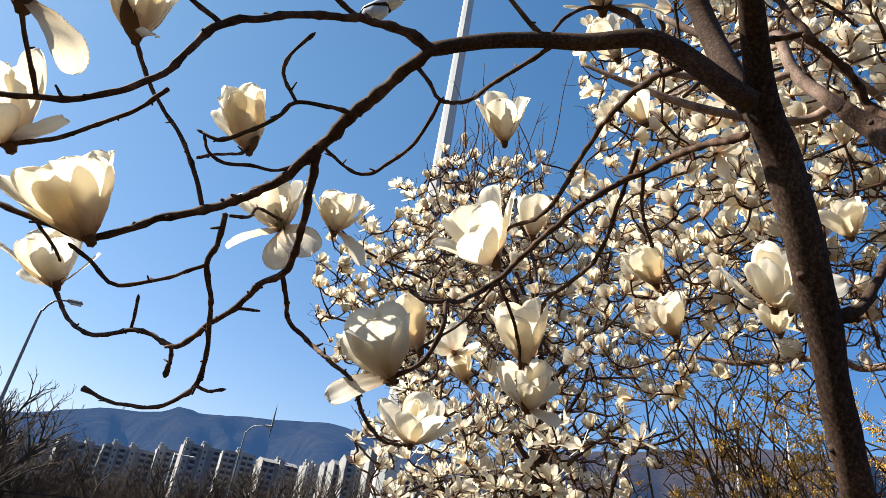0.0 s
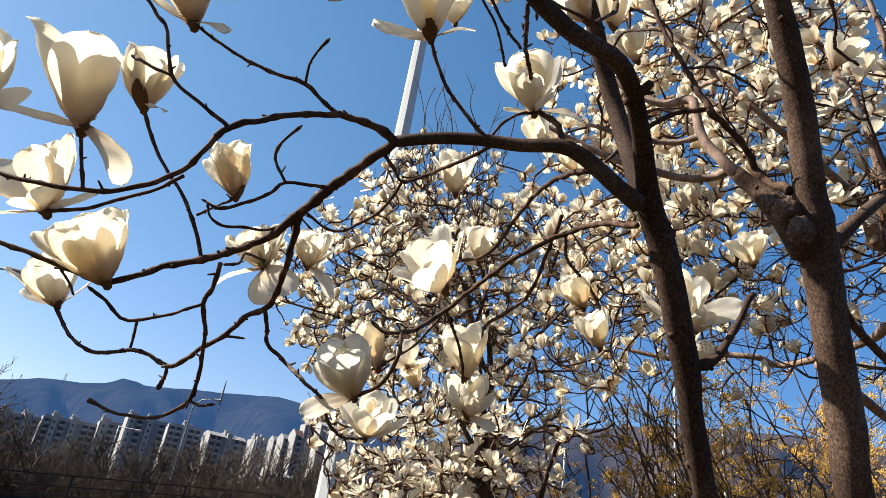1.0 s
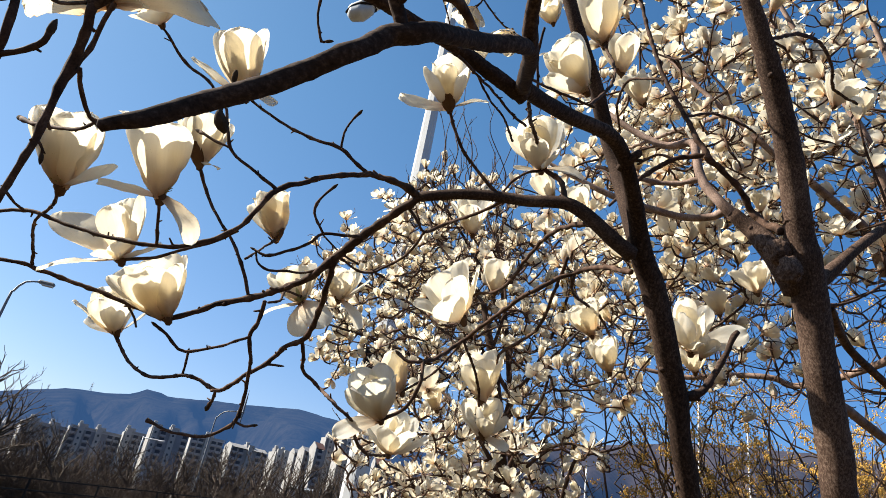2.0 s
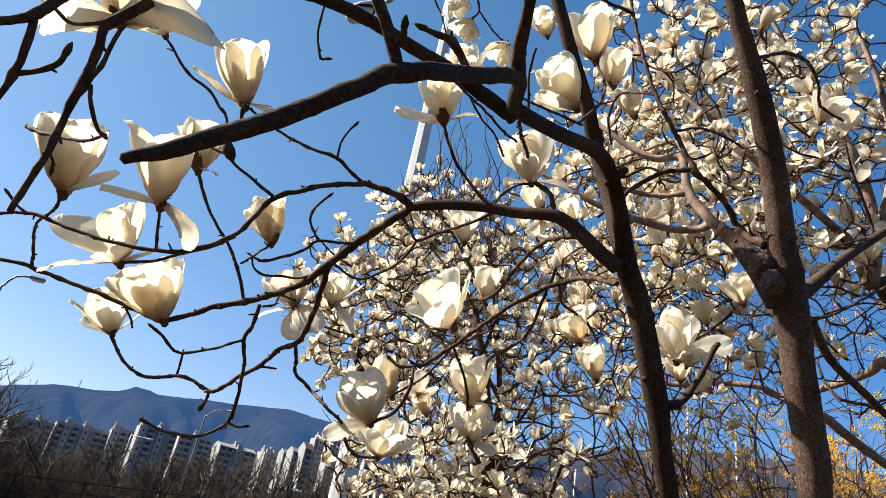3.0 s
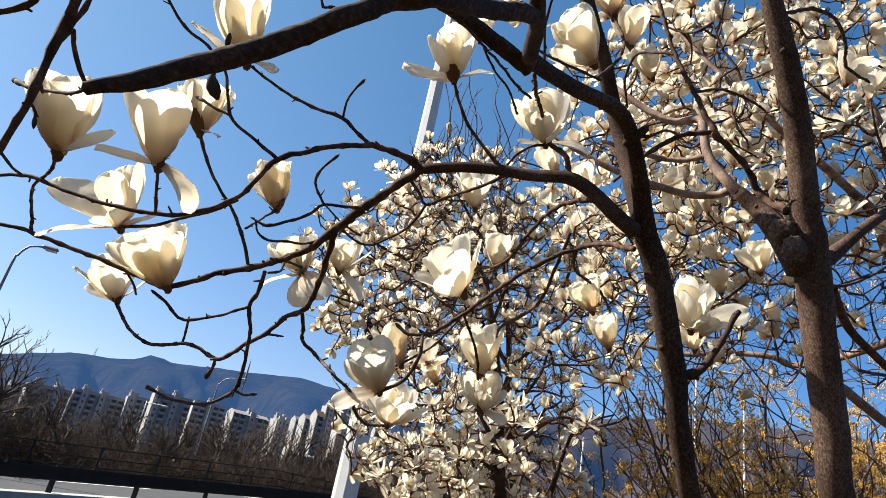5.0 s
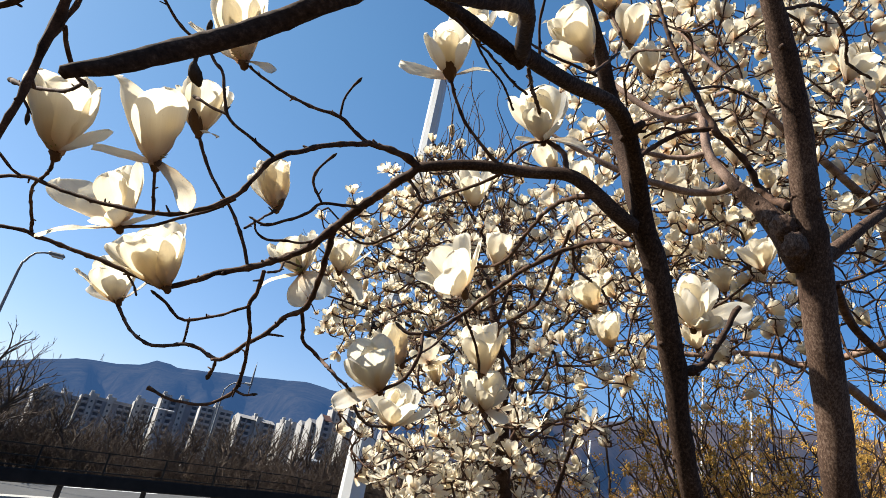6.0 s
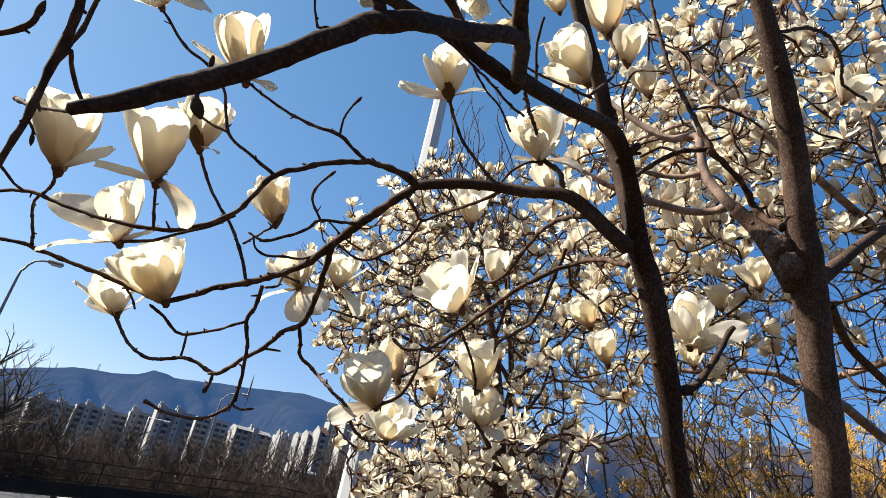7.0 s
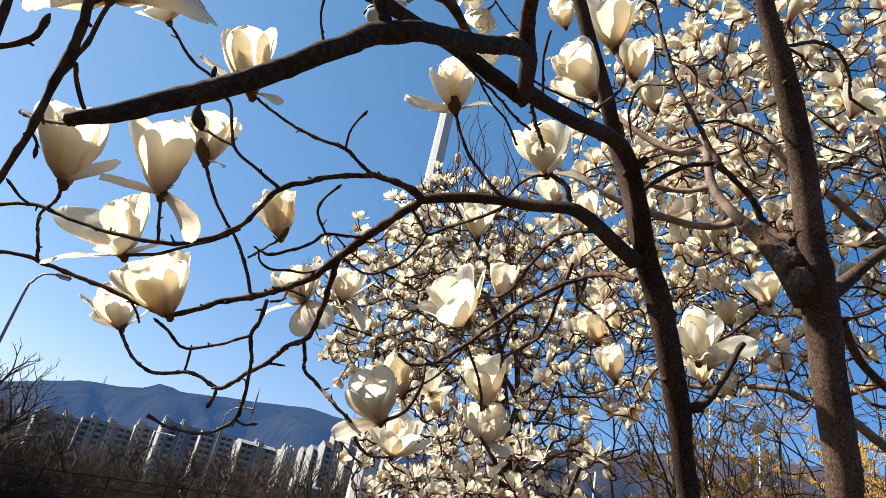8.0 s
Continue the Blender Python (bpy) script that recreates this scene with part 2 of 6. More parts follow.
def limb_mesh(name, ctrl, mat, rng):
    thick = max(c[3] for c in ctrl)
    thin = thick < 0.009 and name != "limb"
    if thin:
        ctrl = [(*c[:3], c[3] * 0.87) for c in ctrl]
    line = spline(ctrl, 0.006 if thin else 0.010)
    if thick > 0.02:
        line = spline(ctrl, 0.012)
    small = not thin and thick < 0.009
    if small:
        line = spline(ctrl, 0.003)
    # small crooked turns of a grown branch
    for i, q in enumerate(line[1:-1]):
        p = Vector(q[:3])
        q[:3] += np.array(noise.noise_vector(p * (55 if thin else 28))) * q[3] * (0.55 if thin else 0.06)
    verts, faces = [], []
    tube_into(verts, faces, line, 9 if thin else 16 if thick < 0.02 else 22, 0.22 if thin else 0.15 if small else 0.045, 260 if thin else 420 if small else 70, rng, 0.030 if thin else 0)
    # short spurs and buds at the nodes
    if thin:
        for k in range(int(len(line) / 5)):
            i = rng.randrange(2, len(line) - 2)
            p, d = Vector(line[i][:3]), Vector(line[i + 1][:3]) - Vector(line[i - 1][:3])
            o = (d.normalized() * 0.8 + Vector((rng.uniform(-1, 1), rng.uniform(-1, 1), rng.uniform(-0.6, 1)))).normalized()
            ln = rng.choice((0.001, 0.002, 0.003, 0.004, 0.006, 0.009))
            r = line[i][3]
            tube_into(verts, faces, [(*p, r * 0.7), (*(p + o * ln * 0.6), r * 0.55), (*(p + o * (ln + r)), r * 0.4)], 6)
    elif name == "trunk" or thick > 0.012:
        for k in range(int(len(line) / 14)):
            i = rng.randrange(2, len(line) - 2)
            p, d = Vector(line[i][:3]), Vector(line[i + 1][:3]) - Vector(line[i - 1][:3])
            o = d.orthogonal().normalized()
            o.rotate(Matrix.Rotation(rng.uniform(0, 6.28), 3, d))
            r = line[i][3]
            tube_into(verts, faces, [(*(p + o * r * 0.6), r * 0.35), (*(p + o * r * 0.98), r * 0.28), (*(p + o * r * 1.12), r * 0.15)], 8, 0.3, 150)
    n = len(faces)
    if name == "twig":   # a furry bud closes the tip
        p, d, e = Vector(line[-1][:3]), (Vector(line[-1][:3]) - Vector(line[-3][:3])).normalized(), max(line[-1][3] * 0.85, 0.0013)
        tube_into(verts, faces, [(*(p - d * e), e * 0.9), (*(p + d * e * 0.6), e * 1.25), (*(p + d * e * 2.4), e * 1.3), (*(p + d * e * 4.0), e * 0.85), (*(p + d * e * 5.2), e * 0.25)], 8, 0.25, 500)
    me = mesh_of(name, verts, faces, mat)
    me.materials.append(BUD)
    for q in me.polygons[n:]:
        q.material_index = 1
    return me


def petal_mesh(opening, width, seed, mat, nu=18, nv=12, curl=0.0, torn=0.0):
    """One petal, 1 long, growing from the flower's axis (z) outwards along +x; opening 0 is a closed cup, 1 a flat star."""
    rng = random.Random(seed)
    a0 = radians(48 + 34 * opening + rng.uniform(-6, 6))
    a1 = radians(-26 + 95 * opening + rng.uniform(-9, 9))
    tilt, skew, loose = rng.uniform(-1.2, 1.2), rng.uniform(-0.08, 0.08), rng.uniform(0.8, 1.25)
    rho, z, last, verts, faces, uvs = 0.035, 0.0, 0.0, [], [], []
    shift = Vector((seed * 1.7 % 31, seed * 0.77 % 17, seed * 0.31 % 23))
    for i in range(nu + 1):
        u = 1 - (1 - i / nu) ** 1.3
        f = a0 + (a1 - a0) * (u ** 0.75) + curl * max(0, u - 0.6) * 2.2
        if i:
            rho += math.sin(f) * (u - last)
            z += math.cos(f) * (u - last)
        last = u
        w = width * (0.24 + 0.76 * math.sin(math.pi / 2 * min(1, u / 0.66)) ** 1.25) * max(0.0, 1 - max(0, (u - 0.66) / 0.34) ** 2.6) ** 0.5
        rc = max(0.15, abs(rho) * (0.80 + 0.7 * min(1, opening)) * loose) * (1 + 0.7 * u * u)
        for j in range(nv + 1):
            v = 2 * j / nv - 1
            th = v * w / rc * (1 + 0.09 * noise.noise(Vector((u * 4.5, 2.0 if v > 0 else -2.0, 7)) + shift))
            if torn and u > 0.3:   # bitten, ragged edge
                th *= 1 - torn * max(0.0, noise.noise(Vector((u * 11, 5.0 if v > 0 else -5.0, 1)) + shift) + 0.05)
            lift = rc * (1 - math.cos(th)) + 0.050 * noise.noise(Vector((u * 2.6, v * 1.6, 0)) + shift) * (0.15 + u) + 0.014 * noise.noise(Vector((u * 7, v * 5, 3)) + shift)
            lift += 0.05 * tilt * v
            x = rho - math.cos(f) * lift
            y = rc * math.sin(th) + skew * u * u
            verts.append((x, y, z + math.sin(f) * lift))
            uvs.append((v * 0.5 + 0.5, u))
    for i in range(nu):
        for j in range(nv):
            a = i * (nv + 1) + j
            faces.append((a, a + 1, a + nv + 2, a + nv + 1))
    me = mesh_of("petal", verts, faces, mat)
    layer = me.uv_layers.new(name="UVMap")
    idx = np.empty(len(me.loops), dtype=np.int32)
    me.loops.foreach_get("vertex_index", idx)
    layer.data.foreach_set("uv", np.array(uvs, dtype=np.float32)[idx].ravel())
    return me


def frame_on(base, axis, spin, size):
    q = Vector(axis).to_track_quat("Z", "X")
    return Matrix.LocRotScale(Vector(base), q, None) @ Matrix.Rotation(spin, 4, "Z") @ Matrix.Diagonal((size, size, size, 1))


def core_mesh(rng, facing=None):
    """Receptacle, and the dark scales of the bud that it broke from, 1 = the flower's length."""
    verts, faces = [], []
    tube_into(verts, faces, [(0, 0, -0.10, 0.050), (0, 0, -0.05, 0.062), (0, 0, 0.0, 0.085), (0, 0, 0.04, 0.07), (0, 0, 0.07, 0.03)], 10, 0.2, 12)
    for k in range(rng.choice((0, 1, 1)) if facing is None else 1):
        a = rng.uniform(0, 6.28) if facing is None else radians(facing)
        o, s = Vector((math.cos(a), math.sin(a), 0)), Vector((-math.sin(a), math.cos(a), 0))
        big = facing is not None   # the furry half of the bud still clings to the petals
        first = len(verts)
        for i in range(6):
            u = i / 5
            w = (0.125 if big else 0.085) * math.sin(math.pi * (0.12 + 0.80 * u)) ** 0.8
            for j in range(5):
                v = j / 2 - 1
                r = 0.07 + 0.30 * math.sin(u * 1.3) if big else 0.075 + 0.11 * math.sin(u * 1.6)
                verts.append(o * r - o * 0.06 * v * v + s * w * v + Vector((0, 0, -0.06 + (0.42 if big else 0.24) * u)))
        for i in range(5):
            for j in range(4):
                q = first + i * 5 + j
                faces.append((q, q + 1, q + 6, q + 5))
    return mesh_of("flower_base", verts, faces, SCALE)


def pistil_mesh():
    verts, faces = [], []
    tube_into(verts, faces, [(0, 0, 0.02, 0.06), (0, 0, 0.10, 0.058), (0, 0, 0.16, 0.045), (0, 0, 0.30, 0.032), (0, 0, 0.36, 0.012)], 9, 0.5, 40)
    for k in range(26):
        a, b = k * 2.4, 0.05 + 0.003 * k
        o = Vector((math.cos(a), math.sin(a), 0.35))
        p = Vector((math.cos(a) * 0.05, math.sin(a) * 0.05, b))
        tube_into(verts, faces, [(*p, 0.009), (*(p + o * 0.05), 0.010), (*(p + o * 0.10), 0.005)], 4)
    return mesh_of("pistil", verts, faces, PISTIL)


PISTIL_MESH = pistil_mesh()


SIDE_AXIS = Vector((0.982, -0.047, 0.182))   # the side from which azimuth 0 of a petal is counted


def near_flower(tree, base, tip, opening, count, look_of, seed):
    """An open magnolia flower with every petal a part of its own; look_of may tell each petal's azimuth:opening:length:width."""
    rng = random.Random(seed)
    base, tip = Vector(base), Vector(tip)
    axis = tip - base
    up = axis.normalized()
    right = (SIDE_AXIS - up * SIDE_AXIS.dot(up)).normalized()
    away = up.cross(right)
    facing = 270 if look_of.endswith("s") else None
    cup = 0 if look_of.endswith("k") else 3   # petals of the inner cup
    look_of = look_of.rstrip("sk")
    fl = under(tree, new("flower", core_mesh(rng, facing)))
    torn = 0.4 if look_of.endswith("w") else 0.0   # a withered flower
    look_of = look_of.rstrip("w")
    told = []
    if ":" in look_of:
        size = axis.length * 1.08
        for word in look_of.split(","):
            told.append([float(v) for v in word.split(":")] + [rng.uniform(-0.15, 0.25), False])
        for k in range(cup):
            told.append([rng.uniform(0, 360), 0.12, 0.86, 0.30, 0.0, True])
    else:
        size = axis.length * (1.06 + 0.12 * opening)
        for k in range(count):
            inner = k >= (count + 1) // 2
            o = opening * (0.55 if inner else 1.0) + rng.uniform(-0.08, 0.10)
            told.append([math.degrees(4 * math.pi * k / (count + count % 2)) + (180 / count if inner else 0) + rng.uniform(-14, 14), o, rng.uniform(0.9, 1.04),
                         rng.uniform(0.28, 0.36), rng.uniform(-0.2, 0.4), inner])
    fl.matrix_basis = Matrix.Translation(base) @ Matrix((right, away, up)).transposed().to_4x4() @ Matrix.Diagonal((size, size, size, 1))
    for k, (az, o, ln, wide, curl, inner) in enumerate(told):
        hang = o > 1.05
        me = petal_mesh(max(0.02, o), wide, seed * 40 + k, PETAL_WORN if torn or hang else PETAL, curl=curl + (0.5 if hang else 0.0), torn=torn)
        p = new("petal", me)
        p.parent = fl
        p.matrix_basis = Matrix.Rotation(radians(az), 4, "Z") @ Matrix.Diagonal((ln, ln, ln, 1)) @ Matrix.Translation((0, 0, 0.03 if inner else 0.0))
    if cup:
        ps = new("pistil", PISTIL_MESH)
        ps.parent = fl
    return fl


def far_flower_mesh(opening, count, seed, slim=1.0):
    """A flower in one mesh, for those that stand farther off."""
    rng = random.Random(seed)
    verts, faces, uvs = [], [], []
    for k in range(count):
        inner = k >= (count + 1) // 2
        o = max(0.02, opening * (0.55 if inner else 1.15) + rng.uniform(-0.08, 0.10))
        if not inner and rng.random() < 0.15:   # one that has folded outwards
            o += 0.45
        me = petal_mesh(o, slim * rng.uniform(0.27, 0.35) * (1 - 0.25 * opening), seed * 50 + k, PETAL, 7, 4, rng.uniform(-0.2, 0.4))
        m = Matrix.Rotation(2 * math.pi * k * 2 / (count + count % 2) + (math.pi / count if inner else 0) + rng.uniform(-0.3, 0.3), 4, "Z")
        m = m @ Matrix.Scale(rng.uniform(0.85, 1.05), 4)
        first = len(verts)
        verts += [m @ v.co for v in me.vertices]
        faces += [tuple(first + i for i in p.vertices) for p in me.polygons]
        uvs += [(u.uv[0], u.uv[1]) for u in me.uv_layers[0].data]
        bpy.data.meshes.remove(me)
    n = len(faces)
    tube_into(verts, faces, [(0, 0, -0.16, 0.035), (0, 0, -0.04, 0.06), (0, 0, 0.05, 0.085), (0, 0, 0.12, 0.05)], 6)
    me = mesh_of("flower", verts, faces, PETAL)
    me.materials.append(SCALE)
    for p in me.polygons[n:]:
        p.material_index = 1
    layer = me.uv_layers.new(name="UVMap")
    for d, uv in zip(layer.data, uvs):
        d.uv = uv
    return me


FAR_FLOWERS = [far_flower_mesh(o, c, s) for s, (o, c) in enumerate(((0.05, 6), (0.10, 7), (0.15, 7), (0.20, 7), (0.26, 8), (0.33, 8), (0.42, 8), (0.52, 9), (0.66, 9)), 7)]
CUPS, MIXED = FAR_FLOWERS[:7], FAR_FLOWERS[2:8]
STARS = [far_flower_mesh(o, c, s, 0.72) for s, (o, c) in enumerate(((0.34, 8), (0.45, 8), (0.58, 9), (0.72, 8), (0.85, 9)), 27)]


def crown(tree, roots, zones, seed, flower_size, twig_r=0.0035, bare=0.25, shoots_each=(1, 4), kinds=CUPS):
    """Grow crooked twigs from the roots to tips scattered in egg-shaped zones; most tips carry a flower."""
    rng = random.Random(seed)
    nodes = [Vector(r) for r in roots]
    tips = []
    for c, r, n in zones:
        k = 0
        while k < n:
            v = Vector((rng.uniform(-1, 1), rng.uniform(-1, 1), rng.uniform(-1, 1)))
            if v.length < 1:
                tips.append(Vector(c) + Vector(v[i] * r[i] for i in range(3)))
                k += 1
    tips.sort(key=lambda p: min((p - q).length for q in nodes))
    arr = np.array([tuple(q) for q in nodes])
    verts, faces, ends = [], [], []
    for p in tips:
        dist = np.linalg.norm(arr - np.array(p), axis=1)
        i = int(dist.argmin())
        q = Vector(arr[i])
        gap = p - q
        if gap.length < 0.02:
            continue
        steps = max(3, int(gap.length / 0.055))
        bow = Vector((rng.uniform(-1, 1), rng.uniform(-1, 1), rng.uniform(-0.9, 0.2))) * gap.length * 0.22
        line, made = [], []
        for s in range(steps + 1):
            t = s / steps
            x = q + gap * t + bow * math.sin(math.pi * t)
            if 0 < s < steps:
                x += Vector((rng.uniform(-1, 1), rng.uniform(-1, 1), rng.uniform(-1, 1))) * 0.013
                made.append(tuple(x))
            line.append((*x, twig_r * (1.55 - 0.75 * t) * (1 + min(1.2, gap.length))))
        made.append(tuple(p))
        arr = np.vstack([arr, np.array(made)])
        tube_into(verts, faces, spline(line, 0.03), 5, 0.2, 150)
        ends.append((p, Vector(line[-1][:3]) - Vector(line[-3][:3])))
        # crooked side shoots that lean the way their twig grows
        for s in range(rng.randrange(*shoots_each)):
            i = rng.randrange(1, len(line))
            x, run = Vector(line[i][:3]), Vector(line[i][:3]) - Vector(line[i - 1][:3])
            o = run.normalized() * 0.7 + Vector((rng.uniform(-1, 1), rng.uniform(-1, 1), rng.uniform(-0.3, 1.1)))
            o = o.normalized() * rng.uniform(0.03, 0.15)
            pts, n = [(*x, twig_r * 0.6)], 4
            for g in range(n):
                o = (o.normalized() + Vector((rng.gauss(0, 0.35), rng.gauss(0, 0.35), rng.gauss(0.12, 0.3)))).normalized() * o.length
                x = x + o / n
                pts.append((*x, twig_r * (0.52 - 0.08 * g)))
            pts[-1] = (*x, twig_r * 0.55)
            tube_into(verts, faces, spline(pts, 0.02), 4)
    tagged(part("fine_twig_growth", mesh_of("fine_twig_growth", verts, faces, TWIG), tree), kind="stuff")
    made, rest = 0, []
    for p, d in ends:
        if rng.random() < bare:
            continue
        me = rng.choice(kinds)
        ax = (d.normalized() * 0.5 + Vector((rng.uniform(-0.6, 0.6), rng.uniform(-0.6, 0.6), rng.uniform(0.3, 1.0)))).normalized()
        m = frame_on(p, ax, rng.uniform(0, 6.28), flower_size * rng.uniform(0.72, 1.18))
        made += 1
        if made > 290:
            rest.append((me, m))
            continue
        f = under(tree, new("flower", me))
        f.matrix_basis = m
    if rest:
        bm = bmesh.new()
        for me, m in rest:
            first = len(bm.verts)
            bm.from_mesh(me)
            bm.verts.ensure_lookup_table()
            for v in bm.verts[first:]:
                v.co = m @ v.co
        me = bm_mesh("flower_mass", bm, PETAL, True)
        me.materials.append(SCALE)
        tagged(part("flower_mass", me, tree), kind="stuff")


# ---- the magnolias' grown lines: x, y, z, radius ----
BOUGHS = {key: [] for key in "ABCDEX"}
BLOOMS = []


def grown(tree, name, bark, *line):
    BOUGHS[tree].append((name, bark, line))


def bloom(tree, base, tip, opening, petals, look_of=""):
    BLOOMS.append((tree, base, tip, opening, petals, look_of))


grown("A", "trunk", "mid", (0.778, 1.469, -0.050, 0.0237), (0.746, 1.425, 0.120, 0.0189), (0.632, 1.269, 0.726, 0.0165), (0.465, 1.040, 1.612, 0.0158), (0.401, 0.950, 1.730, 0.0149), (0.350, 0.881, 1.812, 0.0138), (0.336, 0.864, 1.845, 0.0147), (0.319, 0.842, 1.890, 0.0134), (0.306, 0.824, 1.937, 0.0160), (0.280, 0.792, 1.994, 0.0159), (0.253, 0.764, 2.058, 0.0164), (0.233, 0.746, 2.088, 0.0152), (0.217, 0.720, 2.118, 0.0120), (0.195, 0.678, 2.145, 0.0102), (0.170, 0.635, 2.166, 0.0094), (0.147, 0.607, 2.171, 0.0092), (0.123, 0.587, 2.166, 0.0087), (0.089, 0.560, 2.154, 0.0086), (0.056, 0.513, 2.128, 0.0080), (0.025, 0.454, 2.093, 0.0076))
grown("A", "limb", "dark", (0.239, 0.760, 2.092, 0.0130), (0.231, 0.784, 2.149, 0.0124), (0.216, 0.810, 2.246, 0.0121), (0.192, 0.805, 2.318, 0.0125), (0.159, 0.769, 2.384, 0.0116), (0.128, 0.732, 2.421, 0.0110), (0.102, 0.710, 2.474, 0.0103), (0.059, 0.684, 2.579, 0.0094), (0.010, 0.648, 2.704, 0.0077))
grown("A", "limb", "dark", (0.024, 0.460, 2.094, 0.0076), (0.020, 0.391, 2.053, 0.0063), (0.017, 0.331, 2.016, 0.0056), (0.014, 0.309, 2.004, 0.0056), (0.011, 0.289, 1.999, 0.0049), (0.010, 0.276, 2.001, 0.0044), (0.010, 0.254, 2.003, 0.0036), (0.009, 0.235, 2.006, 0.0036), (0.008, 0.211, 2.006, 0.0026))
grown("A", "limb", "dark", (-0.047, 0.204, 1.896, 0.0035), (-0.050, 0.201, 1.903, 0.0031), (-0.053, 0.198, 1.909, 0.0030), (-0.058, 0.191, 1.917, 0.0028), (-0.068, 0.180, 1.930, 0.0026))
grown("A", "limb", "dark", (0.014, 0.309, 2.004, 0.0053), (0.003, 0.281, 1.978, 0.0051), (-0.012, 0.262, 1.958, 0.0050), (-0.026, 0.231, 1.929, 0.0047), (-0.037, 0.207, 1.907, 0.0044), (-0.045, 0.203, 1.900, 0.0047), (-0.054, 0.202, 1.896, 0.0047), (-0.062, 0.197, 1.883, 0.0043), (-0.069, 0.194, 1.875, 0.0042), (-0.080, 0.195, 1.866, 0.0042), (-0.096, 0.192, 1.851, 0.0041), (-0.108, 0.189, 1.841, 0.0039), (-0.116, 0.185, 1.832, 0.0037), (-0.124, 0.180, 1.822, 0.0032), (-0.130, 0.178, 1.818, 0.0026), (-0.135, 0.176, 1.814, 0.0021))
grown("A", "limb", "dark", (0.212, 0.726, 2.083, 0.0107), (0.186, 0.722, 2.099, 0.0100), (0.148, 0.721, 2.128, 0.0095), (0.118, 0.723, 2.142, 0.0086), (0.073, 0.737, 2.144, 0.0081), (0.022, 0.745, 2.148, 0.0076), (-0.026, 0.752, 2.145, 0.0073), (-0.074, 0.761, 2.137, 0.0071))
grown("A", "branch", "twig", (-0.074, 0.761, 2.137, 0.0066), (-0.107, 0.749, 2.147, 0.0051), (-0.146, 0.743, 2.148, 0.0044), (-0.185, 0.723, 2.127, 0.0040), (-0.217, 0.706, 2.101, 0.0038), (-0.246, 0.692, 2.074, 0.0040), (-0.261, 0.690, 2.043, 0.0034), (-0.277, 0.693, 2.017, 0.0033), (-0.299, 0.692, 1.997, 0.0030), (-0.330, 0.689, 1.980, 0.0029), (-0.359, 0.682, 1.970, 0.0029), (-0.409, 0.685, 1.972, 0.0026), (-0.477, 0.698, 1.984, 0.0027), (-0.545, 0.706, 1.997, 0.0028), (-0.627, 0.727, 1.986, 0.0025))
grown("A", "twig", "twig", (-0.544, 0.706, 1.997, 0.0021), (-0.550, 0.693, 1.999, 0.0018), (-0.557, 0.679, 2.007, 0.0021))
grown("A", "twig", "twig", (-0.248, 0.691, 2.076, 0.0028), (-0.279, 0.674, 2.089, 0.0021), (-0.303, 0.653, 2.100, 0.0024), (-0.317, 0.638, 2.143, 0.0021), (-0.330, 0.635, 2.158, 0.0021), (-0.349, 0.631, 2.177, 0.0021), (-0.381, 0.623, 2.193, 0.0021), (-0.396, 0.605, 2.207, 0.0018), (-0.407, 0.589, 2.215, 0.0018))
grown("A", "twig", "twig", (-0.303, 0.653, 2.100, 0.0018), (-0.327, 0.655, 2.109, 0.0018), (-0.349, 0.660, 2.120, 0.0025))
grown("A", "twig", "twig", (-0.146, 0.743, 2.148, 0.0031), (-0.169, 0.732, 2.158, 0.0027), (-0.190, 0.721, 2.169, 0.0030), (-0.240, 0.719, 2.178, 0.0024), (-0.301, 0.718, 2.205, 0.0021), (-0.337, 0.715, 2.226, 0.0021))
grown("A", "twig", "twig", (-0.189, 0.721, 2.168, 0.0020), (-0.187, 0.708, 2.186, 0.0017), (-0.178, 0.697, 2.200, 0.0017), (-0.171, 0.690, 2.206, 0.0023))
grown("A", "branch", "twig", (-0.074, 0.761, 2.137, 0.0069), (-0.093, 0.771, 2.124, 0.0062), (-0.119, 0.792, 2.107, 0.0066), (-0.146, 0.809, 2.088, 0.0067), (-0.181, 0.840, 2.062, 0.0069), (-0.200, 0.846, 2.043, 0.0061), (-0.219, 0.857, 2.027, 0.0055), (-0.263, 0.874, 2.006, 0.0051), (-0.301, 0.879, 1.990, 0.0051), (-0.343, 0.876, 1.971, 0.0044), (-0.380, 0.874, 1.948, 0.0043), (-0.404, 0.871, 1.937, 0.0046), (-0.428, 0.867, 1.940, 0.0039), (-0.459, 0.859, 1.946, 0.0035), (-0.533, 0.851, 1.960, 0.0035), (-0.584, 0.836, 1.966, 0.0035), (-0.612, 0.828, 1.969, 0.0031), (-0.688, 0.822, 1.965, 0.0028))
grown("A", "branch", "twig", (-0.184, 0.843, 2.054, 0.0051), (-0.194, 0.881, 2.024, 0.0048), (-0.209, 0.932, 1.990, 0.0046), (-0.229, 0.972, 1.966, 0.0047), (-0.255, 0.980, 1.952, 0.0040), (-0.282, 0.996, 1.924, 0.0040), (-0.310, 1.008, 1.905, 0.0036), (-0.339, 1.027, 1.885, 0.0036), (-0.358, 1.031, 1.877, 0.0041), (-0.392, 1.044, 1.891, 0.0033), (-0.427, 1.052, 1.895, 0.0033), (-0.480, 1.076, 1.888, 0.0034), (-0.525, 1.091, 1.901, 0.0030), (-0.565, 1.112, 1.929, 0.0031), (-0.593, 1.123, 1.958, 0.0036))
grown("A", "twig", "twig", (-0.282, 0.996, 1.924, 0.0024), (-0.261, 1.002, 1.927, 0.0020))
